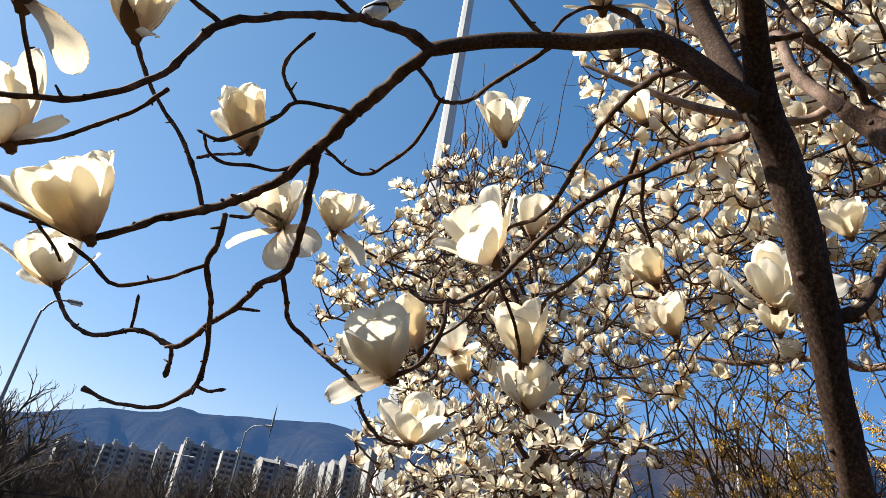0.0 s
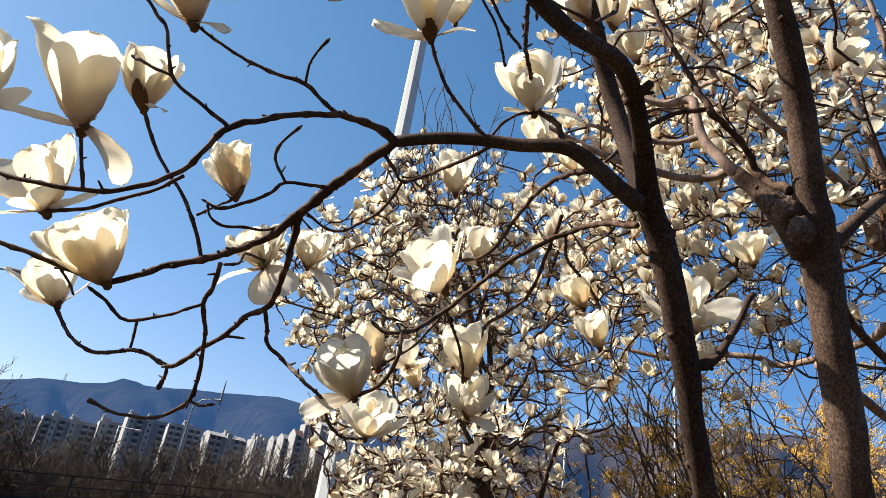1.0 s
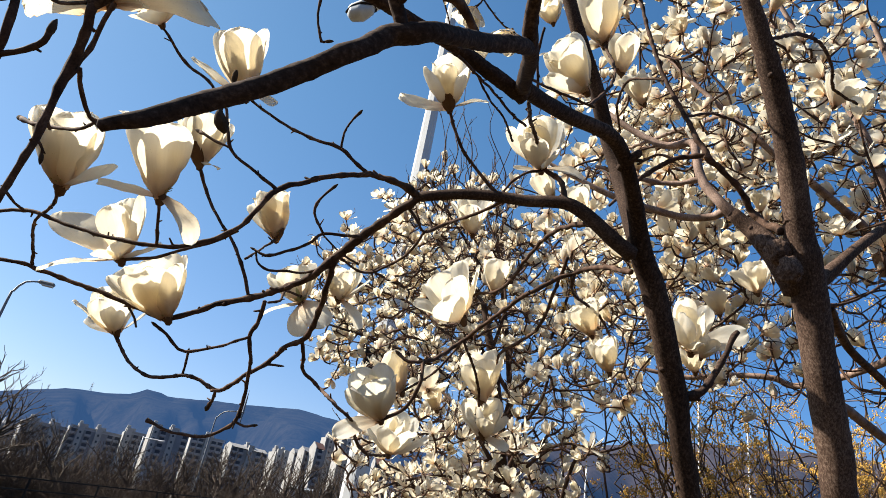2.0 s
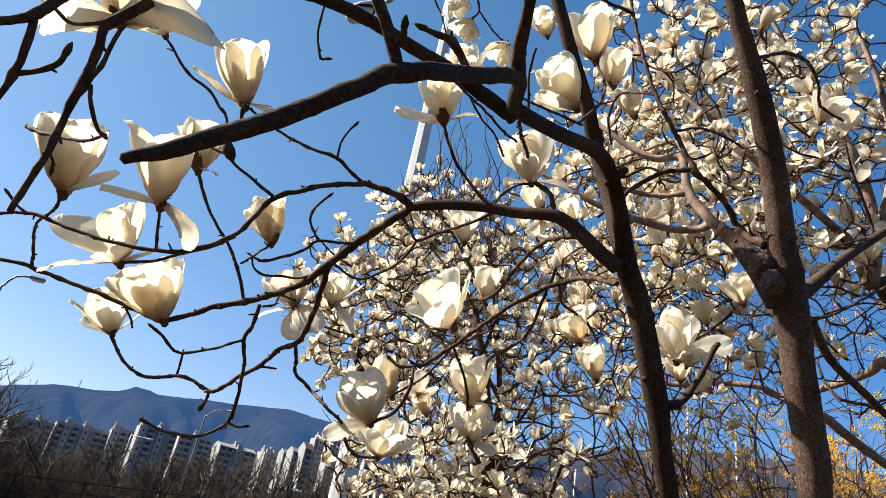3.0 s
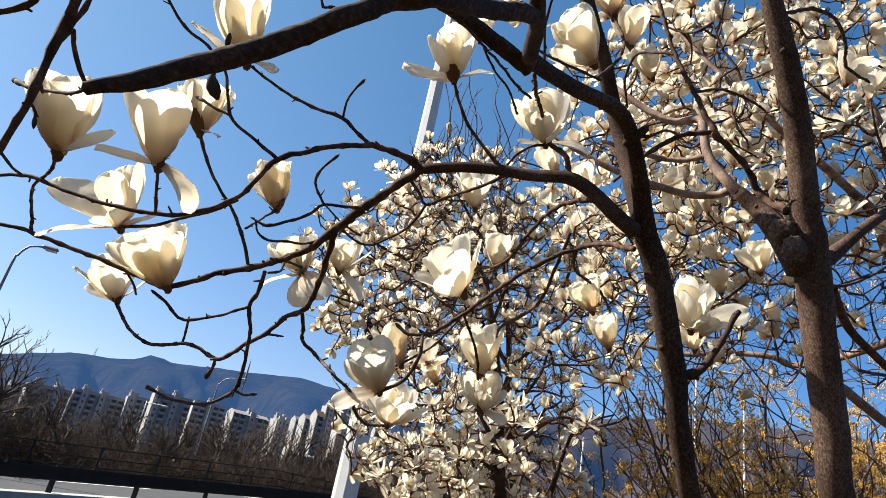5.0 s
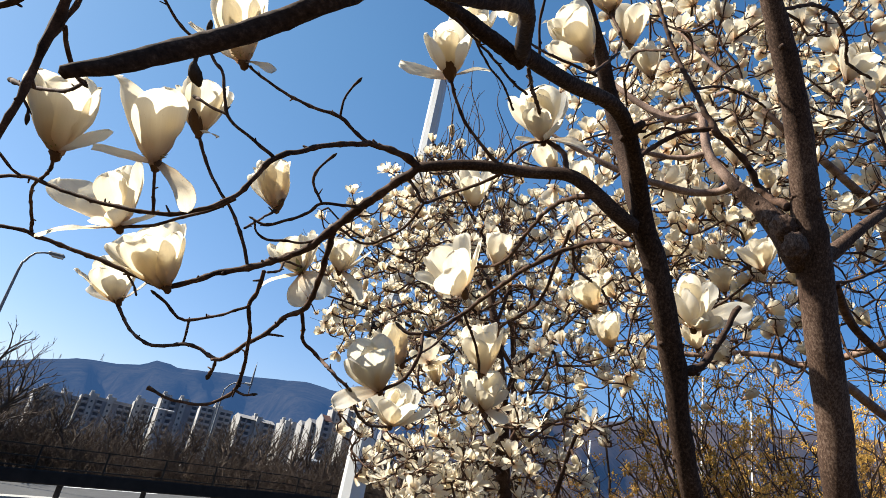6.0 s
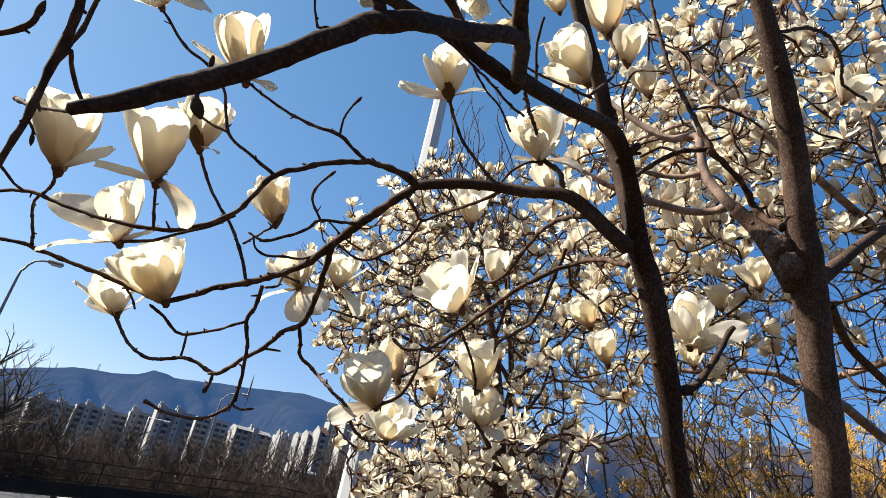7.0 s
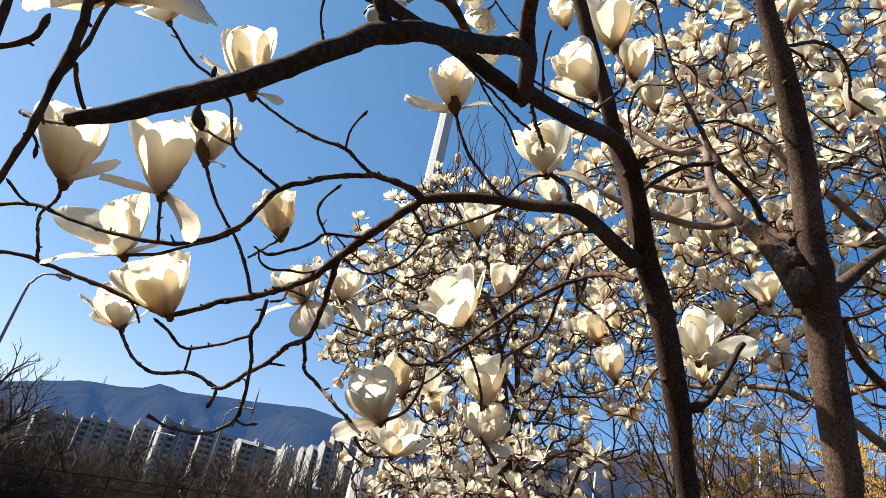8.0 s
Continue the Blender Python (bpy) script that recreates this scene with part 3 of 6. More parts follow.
grown("A", "twig", "twig", (-0.426, 1.052, 1.896, 0.0025), (-0.424, 1.044, 1.914, 0.0021), (-0.423, 1.038, 1.929, 0.0025))
grown("A", "twig", "twig", (-0.358, 1.031, 1.877, 0.0028), (-0.371, 1.067, 1.865, 0.0029), (-0.382, 1.091, 1.858, 0.0042))
grown("A", "twig", "twig", (-0.230, 0.972, 1.966, 0.0036), (-0.228, 1.006, 1.950, 0.0032), (-0.236, 1.065, 1.940, 0.0034), (-0.214, 1.107, 1.927, 0.0035), (-0.165, 1.033, 1.888, 0.0032), (-0.135, 1.010, 1.867, 0.0027))
grown("A", "branch", "twig", (-0.278, 0.884, 1.991, 0.0037), (-0.285, 0.903, 1.962, 0.0033), (-0.294, 0.914, 1.942, 0.0037), (-0.292, 0.945, 1.916, 0.0030), (-0.295, 0.969, 1.898, 0.0031), (-0.302, 1.005, 1.867, 0.0031), (-0.311, 1.025, 1.834, 0.0036), (-0.338, 1.037, 1.815, 0.0028), (-0.363, 1.045, 1.805, 0.0028), (-0.414, 1.049, 1.805, 0.0024), (-0.445, 1.056, 1.813, 0.0028), (-0.459, 1.056, 1.817, 0.0041))
grown("A", "twig", "twig", (-0.311, 1.025, 1.834, 0.0024), (-0.294, 1.022, 1.829, 0.0020), (-0.282, 1.021, 1.832, 0.0024))
grown("A", "twig", "twig", (-0.294, 0.914, 1.942, 0.0026), (-0.313, 0.915, 1.932, 0.0022), (-0.337, 0.915, 1.919, 0.0022), (-0.377, 0.910, 1.904, 0.0026), (-0.391, 0.902, 1.909, 0.0025), (-0.404, 0.892, 1.920, 0.0025), (-0.416, 0.878, 1.926, 0.0025))
grown("A", "twig", "twig", (-0.302, 0.878, 1.993, 0.0029), (-0.315, 0.864, 2.023, 0.0029), (-0.324, 0.858, 2.040, 0.0029), (-0.342, 0.854, 2.065, 0.0026), (-0.380, 0.845, 2.105, 0.0026), (-0.402, 0.836, 2.139, 0.0030), (-0.415, 0.827, 2.163, 0.0030))
grown("A", "twig", "twig", (-0.318, 0.862, 2.043, 0.0022), (-0.315, 0.894, 2.070, 0.0019), (-0.320, 0.945, 2.105, 0.0020), (-0.317, 0.973, 2.130, 0.0030))
grown("A", "twig", "twig", (-0.145, 0.810, 2.085, 0.0028), (-0.167, 0.782, 2.070, 0.0024), (-0.194, 0.770, 2.061, 0.0024), (-0.212, 0.780, 2.047, 0.0020), (-0.244, 0.794, 2.036, 0.0024), (-0.271, 0.801, 2.029, 0.0024), (-0.287, 0.799, 2.034, 0.0017))
grown("A", "twig", "twig", (-0.193, 0.770, 2.061, 0.0020), (-0.207, 0.762, 2.079, 0.0020), (-0.211, 0.758, 2.092, 0.0024), (-0.202, 0.752, 2.110, 0.0017), (-0.192, 0.748, 2.121, 0.0024))
grown("A", "twig", "twig", (-0.200, 0.846, 2.045, 0.0022), (-0.223, 0.849, 2.032, 0.0018), (-0.245, 0.831, 2.023, 0.0021), (-0.267, 0.822, 2.016, 0.0021), (-0.280, 0.809, 2.020, 0.0017), (-0.283, 0.802, 2.027, 0.0017))
grown("A", "twig", "twig", (-0.273, 0.885, 1.990, 0.0022), (-0.264, 0.911, 2.004, 0.0023), (-0.266, 0.934, 2.028, 0.0020), (-0.252, 0.984, 2.041, 0.0025))
grown("A", "twig", "twig", (0.038, 0.748, 2.143, 0.0028), (0.015, 0.767, 2.134, 0.0024), (-0.007, 0.788, 2.132, 0.0025), (-0.037, 0.833, 2.138, 0.0026), (-0.061, 0.788, 2.098, 0.0024), (-0.073, 0.776, 2.108, 0.0021), (-0.083, 0.773, 2.118, 0.0027))
grown("A", "twig", "twig", (-0.061, 0.788, 2.098, 0.0024), (-0.075, 0.817, 2.083, 0.0021), (-0.094, 0.850, 2.076, 0.0022), (-0.137, 0.885, 2.063, 0.0023), (-0.160, 0.874, 2.061, 0.0019), (-0.179, 0.849, 2.065, 0.0022))
grown("A", "twig", "twig", (0.118, 0.723, 2.142, 0.0046), (0.119, 0.731, 2.164, 0.0040), (0.114, 0.742, 2.187, 0.0038), (0.092, 0.750, 2.207, 0.0039), (0.081, 0.733, 2.215, 0.0031), (0.068, 0.687, 2.211, 0.0027), (0.052, 0.625, 2.188, 0.0025), (0.034, 0.490, 2.107, 0.0021))
grown("A", "twig", "twig", (0.092, 0.750, 2.207, 0.0025), (0.066, 0.741, 2.190, 0.0020), (0.049, 0.738, 2.173, 0.0020), (0.036, 0.743, 2.153, 0.0020))
grown("A", "twig", "twig", (-0.053, 0.685, 2.233, 0.0024), (-0.039, 0.697, 2.208, 0.0024), (-0.023, 0.712, 2.188, 0.0024), (-0.004, 0.725, 2.173, 0.0024), (0.026, 0.743, 2.155, 0.0031))
grown("A", "twig", "twig", (-0.035, 0.387, 2.058, 0.0014), (-0.016, 0.426, 2.073, 0.0013), (0.004, 0.487, 2.105, 0.0014), (0.022, 0.538, 2.128, 0.0016), (0.042, 0.589, 2.155, 0.0017))
grown("A", "twig", "twig", (-0.017, 0.425, 2.072, 0.0011), (-0.004, 0.468, 2.085, 0.0011), (0.013, 0.517, 2.106, 0.0012), (0.030, 0.596, 2.137, 0.0014))
grown("A", "twig", "twig", (0.042, 0.504, 2.221, 0.0016), (0.040, 0.521, 2.201, 0.0016), (0.046, 0.542, 2.178, 0.0017), (0.050, 0.553, 2.165, 0.0014))
grown("A", "twig", "twig", (0.031, 0.497, 2.145, 0.0012), (0.061, 0.547, 2.177, 0.0017), (0.086, 0.562, 2.183, 0.0017), (0.109, 0.567, 2.180, 0.0019))
grown("A", "branch", "twig", (0.222, 0.760, 2.076, 0.0046), (0.199, 0.849, 2.117, 0.0041), (0.173, 0.916, 2.130, 0.0040), (0.123, 0.934, 2.102, 0.0040), (0.070, 0.999, 2.070, 0.0037), (0.026, 1.088, 2.047, 0.0040), (-0.018, 1.051, 1.995, 0.0038), (-0.036, 1.011, 1.974, 0.0032), (-0.034, 0.992, 1.941, 0.0031), (-0.043, 1.000, 1.911, 0.0031), (-0.058, 1.009, 1.890, 0.0031), (-0.083, 1.010, 1.874, 0.0035))
grown("A", "twig", "twig", (-0.036, 1.011, 1.974, 0.0032), (-0.061, 1.010, 1.971, 0.0028), (-0.076, 1.016, 1.981, 0.0033))
grown("A", "twig", "twig", (0.026, 1.088, 2.047, 0.0022), (-0.010, 1.115, 1.995, 0.0022), (-0.040, 1.119, 1.966, 0.0022), (-0.070, 1.123, 1.944, 0.0026))
grown("A", "twig", "twig", (-0.121, 1.025, 1.862, 0.0031), (-0.135, 1.133, 1.860, 0.0030), (-0.143, 1.344, 1.867, 0.0036), (-0.136, 1.558, 1.879, 0.0035), (-0.101, 1.723, 1.904, 0.0039))
grown("A", "branch", "twig", (0.155, 0.731, 2.120, 0.0039), (0.139, 0.759, 2.131, 0.0038), (0.121, 0.834, 2.151, 0.0033), (0.104, 0.926, 2.154, 0.0032), (0.089, 1.025, 2.148, 0.0035), (0.067, 1.091, 2.148, 0.0033), (0.033, 1.147, 2.157, 0.0029), (0.020, 1.186, 2.120, 0.0030))
grown("A", "twig", "twig", (0.173, 0.916, 2.130, 0.0027), (0.201, 1.018, 2.141, 0.0026), (0.267, 1.209, 2.203, 0.0031), (0.345, 1.405, 2.261, 0.0035), (0.405, 1.481, 2.217, 0.0037), (0.406, 1.513, 2.161, 0.0037))
grown("A", "twig", "twig", (0.163, 0.903, 2.152, 0.0032), (0.159, 0.939, 2.128, 0.0029), (0.153, 1.051, 2.085, 0.0030), (0.127, 1.124, 2.070, 0.0033), (0.102, 1.187, 2.061, 0.0029), (0.101, 1.221, 2.024, 0.0030), (0.085, 1.232, 1.977, 0.0029))
grown("A", "twig", "twig", (0.026, 1.089, 2.045, 0.0027), (0.058, 1.150, 2.009, 0.0028), (0.077, 1.213, 1.973, 0.0028), (0.080, 1.240, 1.939, 0.0029), (0.097, 1.256, 1.915, 0.0029))
grown("A", "stub", "dark", (0.312, 0.825, 1.939, 0.0077), (0.329, 0.823, 1.942, 0.0068), (0.344, 0.822, 1.952, 0.0055), (0.364, 0.823, 1.985, 0.0046), (0.378, 0.818, 2.018, 0.0043), (0.389, 0.816, 2.039, 0.0043))
grown("A", "stub", "dark", (0.169, 0.648, 2.158, 0.0059), (0.177, 0.632, 2.162, 0.0053), (0.186, 0.623, 2.168, 0.0049))
grown("A", "twig", "twig", (0.109, 0.567, 2.180, 0.0022), (0.134, 0.605, 2.234, 0.0021), (0.157, 0.662, 2.302, 0.0023), (0.175, 0.720, 2.384, 0.0022), (0.166, 0.761, 2.466, 0.0028))
grown("A", "twig", "twig", (-0.593, 0.833, 1.971, 0.0028), (-0.571, 0.786, 1.983, 0.0023), (-0.542, 0.729, 1.994, 0.0022), (-0.494, 0.678, 1.999, 0.0021), (-0.473, 0.644, 2.004, 0.0025))
grown("A", "twig", "twig", (-0.290, 0.726, 2.026, 0.0025), (-0.319, 0.742, 2.014, 0.0022), (-0.361, 0.758, 2.002, 0.0023), (-0.397, 0.765, 1.986, 0.0023), (-0.443, 0.771, 1.978, 0.0029))
grown("A", "twig", "twig", (-0.359, 0.681, 1.971, 0.0023), (-0.350, 0.649, 1.982, 0.0020), (-0.341, 0.624, 1.988, 0.0019), (-0.339, 0.611, 1.999, 0.0027))
grown("A", "twig", "twig", (-0.459, 0.859, 1.946, 0.0018), (-0.469, 0.914, 1.941, 0.0019), (-0.478, 0.947, 1.938, 0.0019))
grown("A", "twig", "twig", (-0.019, 0.250, 1.949, 0.0028), (-0.024, 0.241, 1.952, 0.0026), (-0.030, 0.233, 1.952, 0.0026), (-0.037, 0.229, 1.951, 0.0023), (-0.044, 0.226, 1.951, 0.0016))
grown("A", "twig", "twig", (-0.051, 0.194, 1.909, 0.0022), (-0.048, 0.189, 1.909, 0.0022), (-0.048, 0.186, 1.910, 0.0016))
grown("B", "trunk", "bark", (1.120, 1.585, -0.050, 0.0495), (1.091, 1.552, 0.120, 0.0396), (0.983, 1.433, 0.737, 0.0347), (0.827, 1.260, 1.639, 0.0330), (0.755, 1.177, 1.782, 0.0295), (0.704, 1.123, 1.887, 0.0275), (0.680, 1.088, 1.977, 0.0280), (0.644, 1.046, 2.094, 0.0272), (0.614, 1.011, 2.218, 0.0299), (0.597, 0.993, 2.271, 0.0312), (0.582, 0.972, 2.316, 0.0246), (0.547, 0.921, 2.428, 0.0222), (0.497, 0.867, 2.544, 0.0211), (0.439, 0.814, 2.659, 0.0160), (0.396, 0.771, 2.753, 0.0140), (0.343, 0.698, 2.863, 0.0108))
grown("B", "limb", "bark", (0.614, 1.021, 2.232, 0.0212), (0.662, 1.031, 2.265, 0.0147), (0.702, 1.035, 2.307, 0.0110), (0.744, 1.050, 2.349, 0.0104), (0.816, 1.079, 2.413, 0.0098), (0.921, 1.098, 2.502, 0.0088), (1.040, 1.112, 2.604, 0.0071))
grown("B", "limb", "bark", (0.596, 1.017, 2.216, 0.0227), (0.568, 1.003, 2.257, 0.0253), (0.548, 1.013, 2.296, 0.0216), (0.530, 1.029, 2.333, 0.0168), (0.513, 1.034, 2.350, 0.0143), (0.495, 1.036, 2.368, 0.0126))
grown("B", "limb", "pale", (0.515, 1.032, 2.348, 0.0129), (0.500, 1.036, 2.364, 0.0122), (0.478, 1.037, 2.383, 0.0100), (0.450, 1.062, 2.448, 0.0095), (0.447, 1.083, 2.524, 0.0088), (0.444, 1.097, 2.565, 0.0090), (0.405, 1.135, 2.575, 0.0083), (0.362, 1.162, 2.610, 0.0075), (0.313, 1.183, 2.658, 0.0066), (0.281, 1.206, 2.703, 0.0051))
grown("B", "branch", "pale", (0.487, 1.041, 2.376, 0.0091), (0.471, 1.073, 2.375, 0.0074), (0.426, 1.093, 2.376, 0.0071), (0.366, 1.098, 2.385, 0.0071), (0.322, 1.103, 2.395, 0.0067), (0.269, 1.114, 2.417, 0.0063), (0.187, 1.125, 2.458, 0.0045), (0.130, 1.140, 2.495, 0.0031))
grown("B", "branch", "pale", (0.450, 1.061, 2.450, 0.0061), (0.396, 1.101, 2.455, 0.0059), (0.312, 1.114, 2.469, 0.0054), (0.252, 1.135, 2.492, 0.0041))
grown("B", "branch", "twig", (0.557, 0.985, 2.311, 0.0085), (0.537, 1.027, 2.361, 0.0076), (0.500, 1.008, 2.401, 0.0062), (0.457, 0.993, 2.432, 0.0058), (0.426, 0.983, 2.452, 0.0067), (0.390, 0.995, 2.545, 0.0047), (0.356, 1.014, 2.648, 0.0049), (0.320, 1.019, 2.781, 0.0046), (0.300, 1.020, 2.877, 0.0042), (0.283, 1.020, 2.998, 0.0033))
grown("B", "branch", "twig", (0.426, 0.983, 2.452, 0.0054), (0.372, 0.996, 2.442, 0.0050), (0.315, 0.994, 2.395, 0.0049), (0.274, 0.983, 2.343, 0.0039), (0.244, 0.977, 2.304, 0.0030))
grown("B", "branch", "twig", (0.766, 1.192, 2.279, 0.0093), (0.892, 1.355, 2.291, 0.0098), (0.959, 1.418, 2.277, 0.0096), (1.116, 1.541, 2.261, 0.0096), (1.313, 1.677, 2.216, 0.0089))
grown("B", "branch", "pale", (0.764, 1.264, 2.117, 0.0098), (0.955, 1.471, 2.159, 0.0113), (1.040, 1.533, 2.149, 0.0116), (1.143, 1.599, 2.131, 0.0114), (1.336, 1.726, 2.107, 0.0115))
grown("B", "twig", "twig", (0.657, 1.053, 2.214, 0.0035), (0.715, 1.079, 2.235, 0.0031), (0.762, 1.090, 2.261, 0.0027), (0.834, 1.124, 2.314, 0.0028), (0.913, 1.156, 2.371, 0.0024))
grown("B", "twig", "twig", (0.471, 0.860, 2.633, 0.0043), (0.527, 0.894, 2.685, 0.0041), (0.596, 0.934, 2.747, 0.0043), (0.690, 1.008, 2.810, 0.0041), (0.776, 1.104, 2.848, 0.0038), (0.843, 1.202, 2.878, 0.0041), (0.930, 1.253, 2.893, 0.0036))
grown("B", "twig", "twig", (0.390, 0.995, 2.545, 0.0033), (0.463, 1.039, 2.601, 0.0029), (0.544, 1.085, 2.626, 0.0030), (0.590, 1.116, 2.634, 0.0026))
grown("B", "twig", "twig", (0.356, 1.014, 2.648, 0.0034), (0.324, 1.054, 2.679, 0.0030), (0.300, 1.097, 2.702, 0.0032), (0.291, 1.135, 2.667, 0.0032), (0.312, 1.182, 2.636, 0.0027))
grown("B", "twig", "twig", (0.372, 0.996, 2.442, 0.0027), (0.342, 1.011, 2.456, 0.0027), (0.320, 1.044, 2.455, 0.0028))
grown("B", "branch", "twig", (0.300, 1.020, 2.877, 0.0042), (-0.062, 0.913, 2.866, 0.0034), (-0.059, 0.973, 2.814, 0.0028), (-0.046, 1.005, 2.785, 0.0024), (-0.059, 1.019, 2.771, 0.0026))
grown("B", "twig", "twig", (-0.046, 1.005, 2.785, 0.0022), (-0.020, 1.023, 2.768, 0.0021), (0.009, 1.040, 2.752, 0.0021), (0.027, 1.044, 2.746, 0.0026))
grown("B", "twig", "twig", (-0.062, 0.913, 2.866, 0.0026), (-0.094, 0.941, 2.840, 0.0023), (-0.109, 0.967, 2.817, 0.0023), (-0.109, 0.979, 2.806, 0.0028))
grown("B", "twig", "twig", (-0.062, 0.913, 2.866, 0.0026), (-0.140, 0.927, 2.848, 0.0024), (-0.161, 0.963, 2.814, 0.0022), (-0.145, 0.997, 2.785, 0.0022), (-0.124, 1.021, 2.764, 0.0020), (-0.105, 1.056, 2.730, 0.0016))
grown("X", "limb", "dark", (0.025, 0.451, 2.081, 0.0075), (-0.008, 0.423, 2.078, 0.0067), (-0.041, 0.395, 2.075, 0.0060), (-0.071, 0.378, 2.075, 0.0056), (-0.100, 0.360, 2.075, 0.0054), (-0.137, 0.347, 2.078, 0.0053), (-0.164, 0.341, 2.077, 0.0051), (-0.189, 0.337, 2.072, 0.0050), (-0.220, 0.332, 2.058, 0.0047), (-0.253, 0.330, 2.038, 0.0044), (-0.267, 0.325, 2.013, 0.0039), (-0.283, 0.327, 1.997, 0.0039))
grown("X", "near_twig", "twig", (-0.281, 0.326, 1.999, 0.0037), (-0.283, 0.333, 1.984, 0.0035), (-0.286, 0.339, 1.971, 0.0035), (-0.291, 0.346, 1.958, 0.0043), (-0.292, 0.348, 1.941, 0.0031), (-0.295, 0.353, 1.920, 0.0029), (-0.299, 0.358, 1.898, 0.0027), (-0.311, 0.370, 1.862, 0.0025))
grown("X", "twig", "twig", (-0.282, 0.344, 2.018, 0.0021), (-0.284, 0.346, 2.003, 0.0019), (-0.286, 0.349, 1.986, 0.0019), (-0.287, 0.347, 1.966, 0.0021))
grown("X", "twig", "twig", (-0.287, 0.350, 1.961, 0.0022), (-0.292, 0.362, 1.959, 0.0019), (-0.291, 0.370, 1.953, 0.0019), (-0.290, 0.385, 1.946, 0.0016), (-0.291, 0.395, 1.948, 0.0014))
grown("X", "twig", "twig", (-0.290, 0.395, 1.949, 0.0014), (-0.322, 0.423, 1.957, 0.0017), (-0.360, 0.449, 1.970, 0.0018), (-0.391, 0.466, 1.980, 0.0019), (-0.417, 0.481, 1.992, 0.0027))
grown("X", "limb", "dark", (-0.245, 0.288, 2.033, 0.0035), (-0.271, 0.289, 2.006, 0.0033), (-0.288, 0.289, 1.983, 0.0034), (-0.294, 0.286, 1.965, 0.0036), (-0.301, 0.285, 1.957, 0.0029), (-0.318, 0.283, 1.948, 0.0029), (-0.339, 0.284, 1.944, 0.0027))
grown("X", "near_twig", "twig", (-0.296, 0.287, 1.963, 0.0031), (-0.294, 0.290, 1.947, 0.0028), (-0.295, 0.296, 1.933, 0.0028), (-0.299, 0.300, 1.925, 0.0029), (-0.302, 0.303, 1.908, 0.0021), (-0.313, 0.313, 1.888, 0.0019))
grown("X", "twig", "twig", (-0.298, 0.300, 1.926, 0.0021), (-0.288, 0.299, 1.929, 0.0020), (-0.278, 0.297, 1.933, 0.0020), (-0.272, 0.295, 1.937, 0.0023), (-0.270, 0.293, 1.942, 0.0024))
grown("X", "twig", "twig", (-0.288, 0.288, 1.973, 0.0013), (-0.291, 0.302, 1.978, 0.0014), (-0.293, 0.315, 1.985, 0.0014), (-0.287, 0.326, 1.998, 0.0015))
grown("X", "twig", "twig", (-0.310, 0.375, 1.915, 0.0012), (-0.306, 0.378, 1.910, 0.0011), (-0.306, 0.380, 1.906, 0.0011))
grown("X", "twig", "twig", (-0.178, 0.441, 2.172, 0.0014), (-0.179, 0.454, 2.142, 0.0014), (-0.175, 0.460, 2.128, 0.0014), (-0.171, 0.465, 2.119, 0.0017), (-0.166, 0.464, 2.120, 0.0012))
grown("C", "trunk", "dark", (0.762, 3.998, -0.050, 0.0700), (0.742, 3.960, 0.120, 0.0560), (0.687, 3.852, 0.600, 0.0490), (0.602, 3.687, 1.334, 0.0466), (0.486, 3.472, 1.686, 0.0405), (0.407, 3.308, 1.926, 0.0359), (0.365, 3.216, 2.129, 0.0319), (0.310, 3.154, 2.386, 0.0270), (0.234, 3.090, 2.648, 0.0206), (0.169, 3.093, 2.883, 0.0156))
grown("C", "limb", "dark", (0.380, 3.250, 2.055, 0.0133), (0.257, 3.278, 2.227, 0.0103), (0.151, 3.325, 2.359, 0.0085), (-0.023, 3.471, 2.510, 0.0075), (-0.290, 3.712, 2.687, 0.0065), (-0.549, 3.845, 2.860, 0.0051))
grown("C", "limb", "dark", (0.344, 3.192, 2.231, 0.0120), (0.351, 2.990, 2.389, 0.0090), (0.437, 2.882, 2.517, 0.0070), (0.538, 2.785, 2.620, 0.0056), (0.621, 2.738, 2.732, 0.0044))
grown("C", "limb", "dark", (0.239, 3.102, 2.622, 0.0096), (0.279, 3.088, 2.903, 0.0078), (0.212, 3.163, 3.222, 0.0068), (0.117, 3.253, 3.503, 0.0056))
grown("C", "limb", "dark", (0.169, 3.093, 2.883, 0.0085), (0.015, 3.303, 3.138, 0.0077), (-0.155, 3.410, 3.375, 0.0065), (-0.280, 3.492, 3.673, 0.0051))
grown("C", "limb", "dark", (0.294, 3.132, 2.436, 0.0095), (0.099, 3.485, 2.735, 0.0085), (-0.224, 3.770, 3.052, 0.0077), (-0.595, 3.914, 3.193, 0.0063), (-0.846, 4.047, 3.368, 0.0047))
grown("C", "limb", "dark", (0.390, 3.272, 2.005, 0.0106), (0.481, 3.002, 2.128, 0.0081), (0.574, 2.862, 2.203, 0.0060), (0.686, 2.810, 2.206, 0.0047), (0.788, 2.743, 2.240, 0.0035))
grown("C", "limb", "dark", (0.403, 3.294, 1.956, 0.0106), (0.246, 3.056, 1.988, 0.0075), (0.081, 2.937, 1.996, 0.0060), (-0.111, 2.957, 1.937, 0.0048), (-0.224, 2.983, 1.869, 0.0036))
grown("C", "limb", "dark", (0.588, 2.887, 1.901, 0.0104), (0.590, 2.784, 2.009, 0.0085), (0.603, 2.682, 2.116, 0.0072), (0.639, 2.650, 2.142, 0.0055), (0.751, 2.604, 2.180, 0.0044), (0.779, 2.540, 2.204, 0.0048))
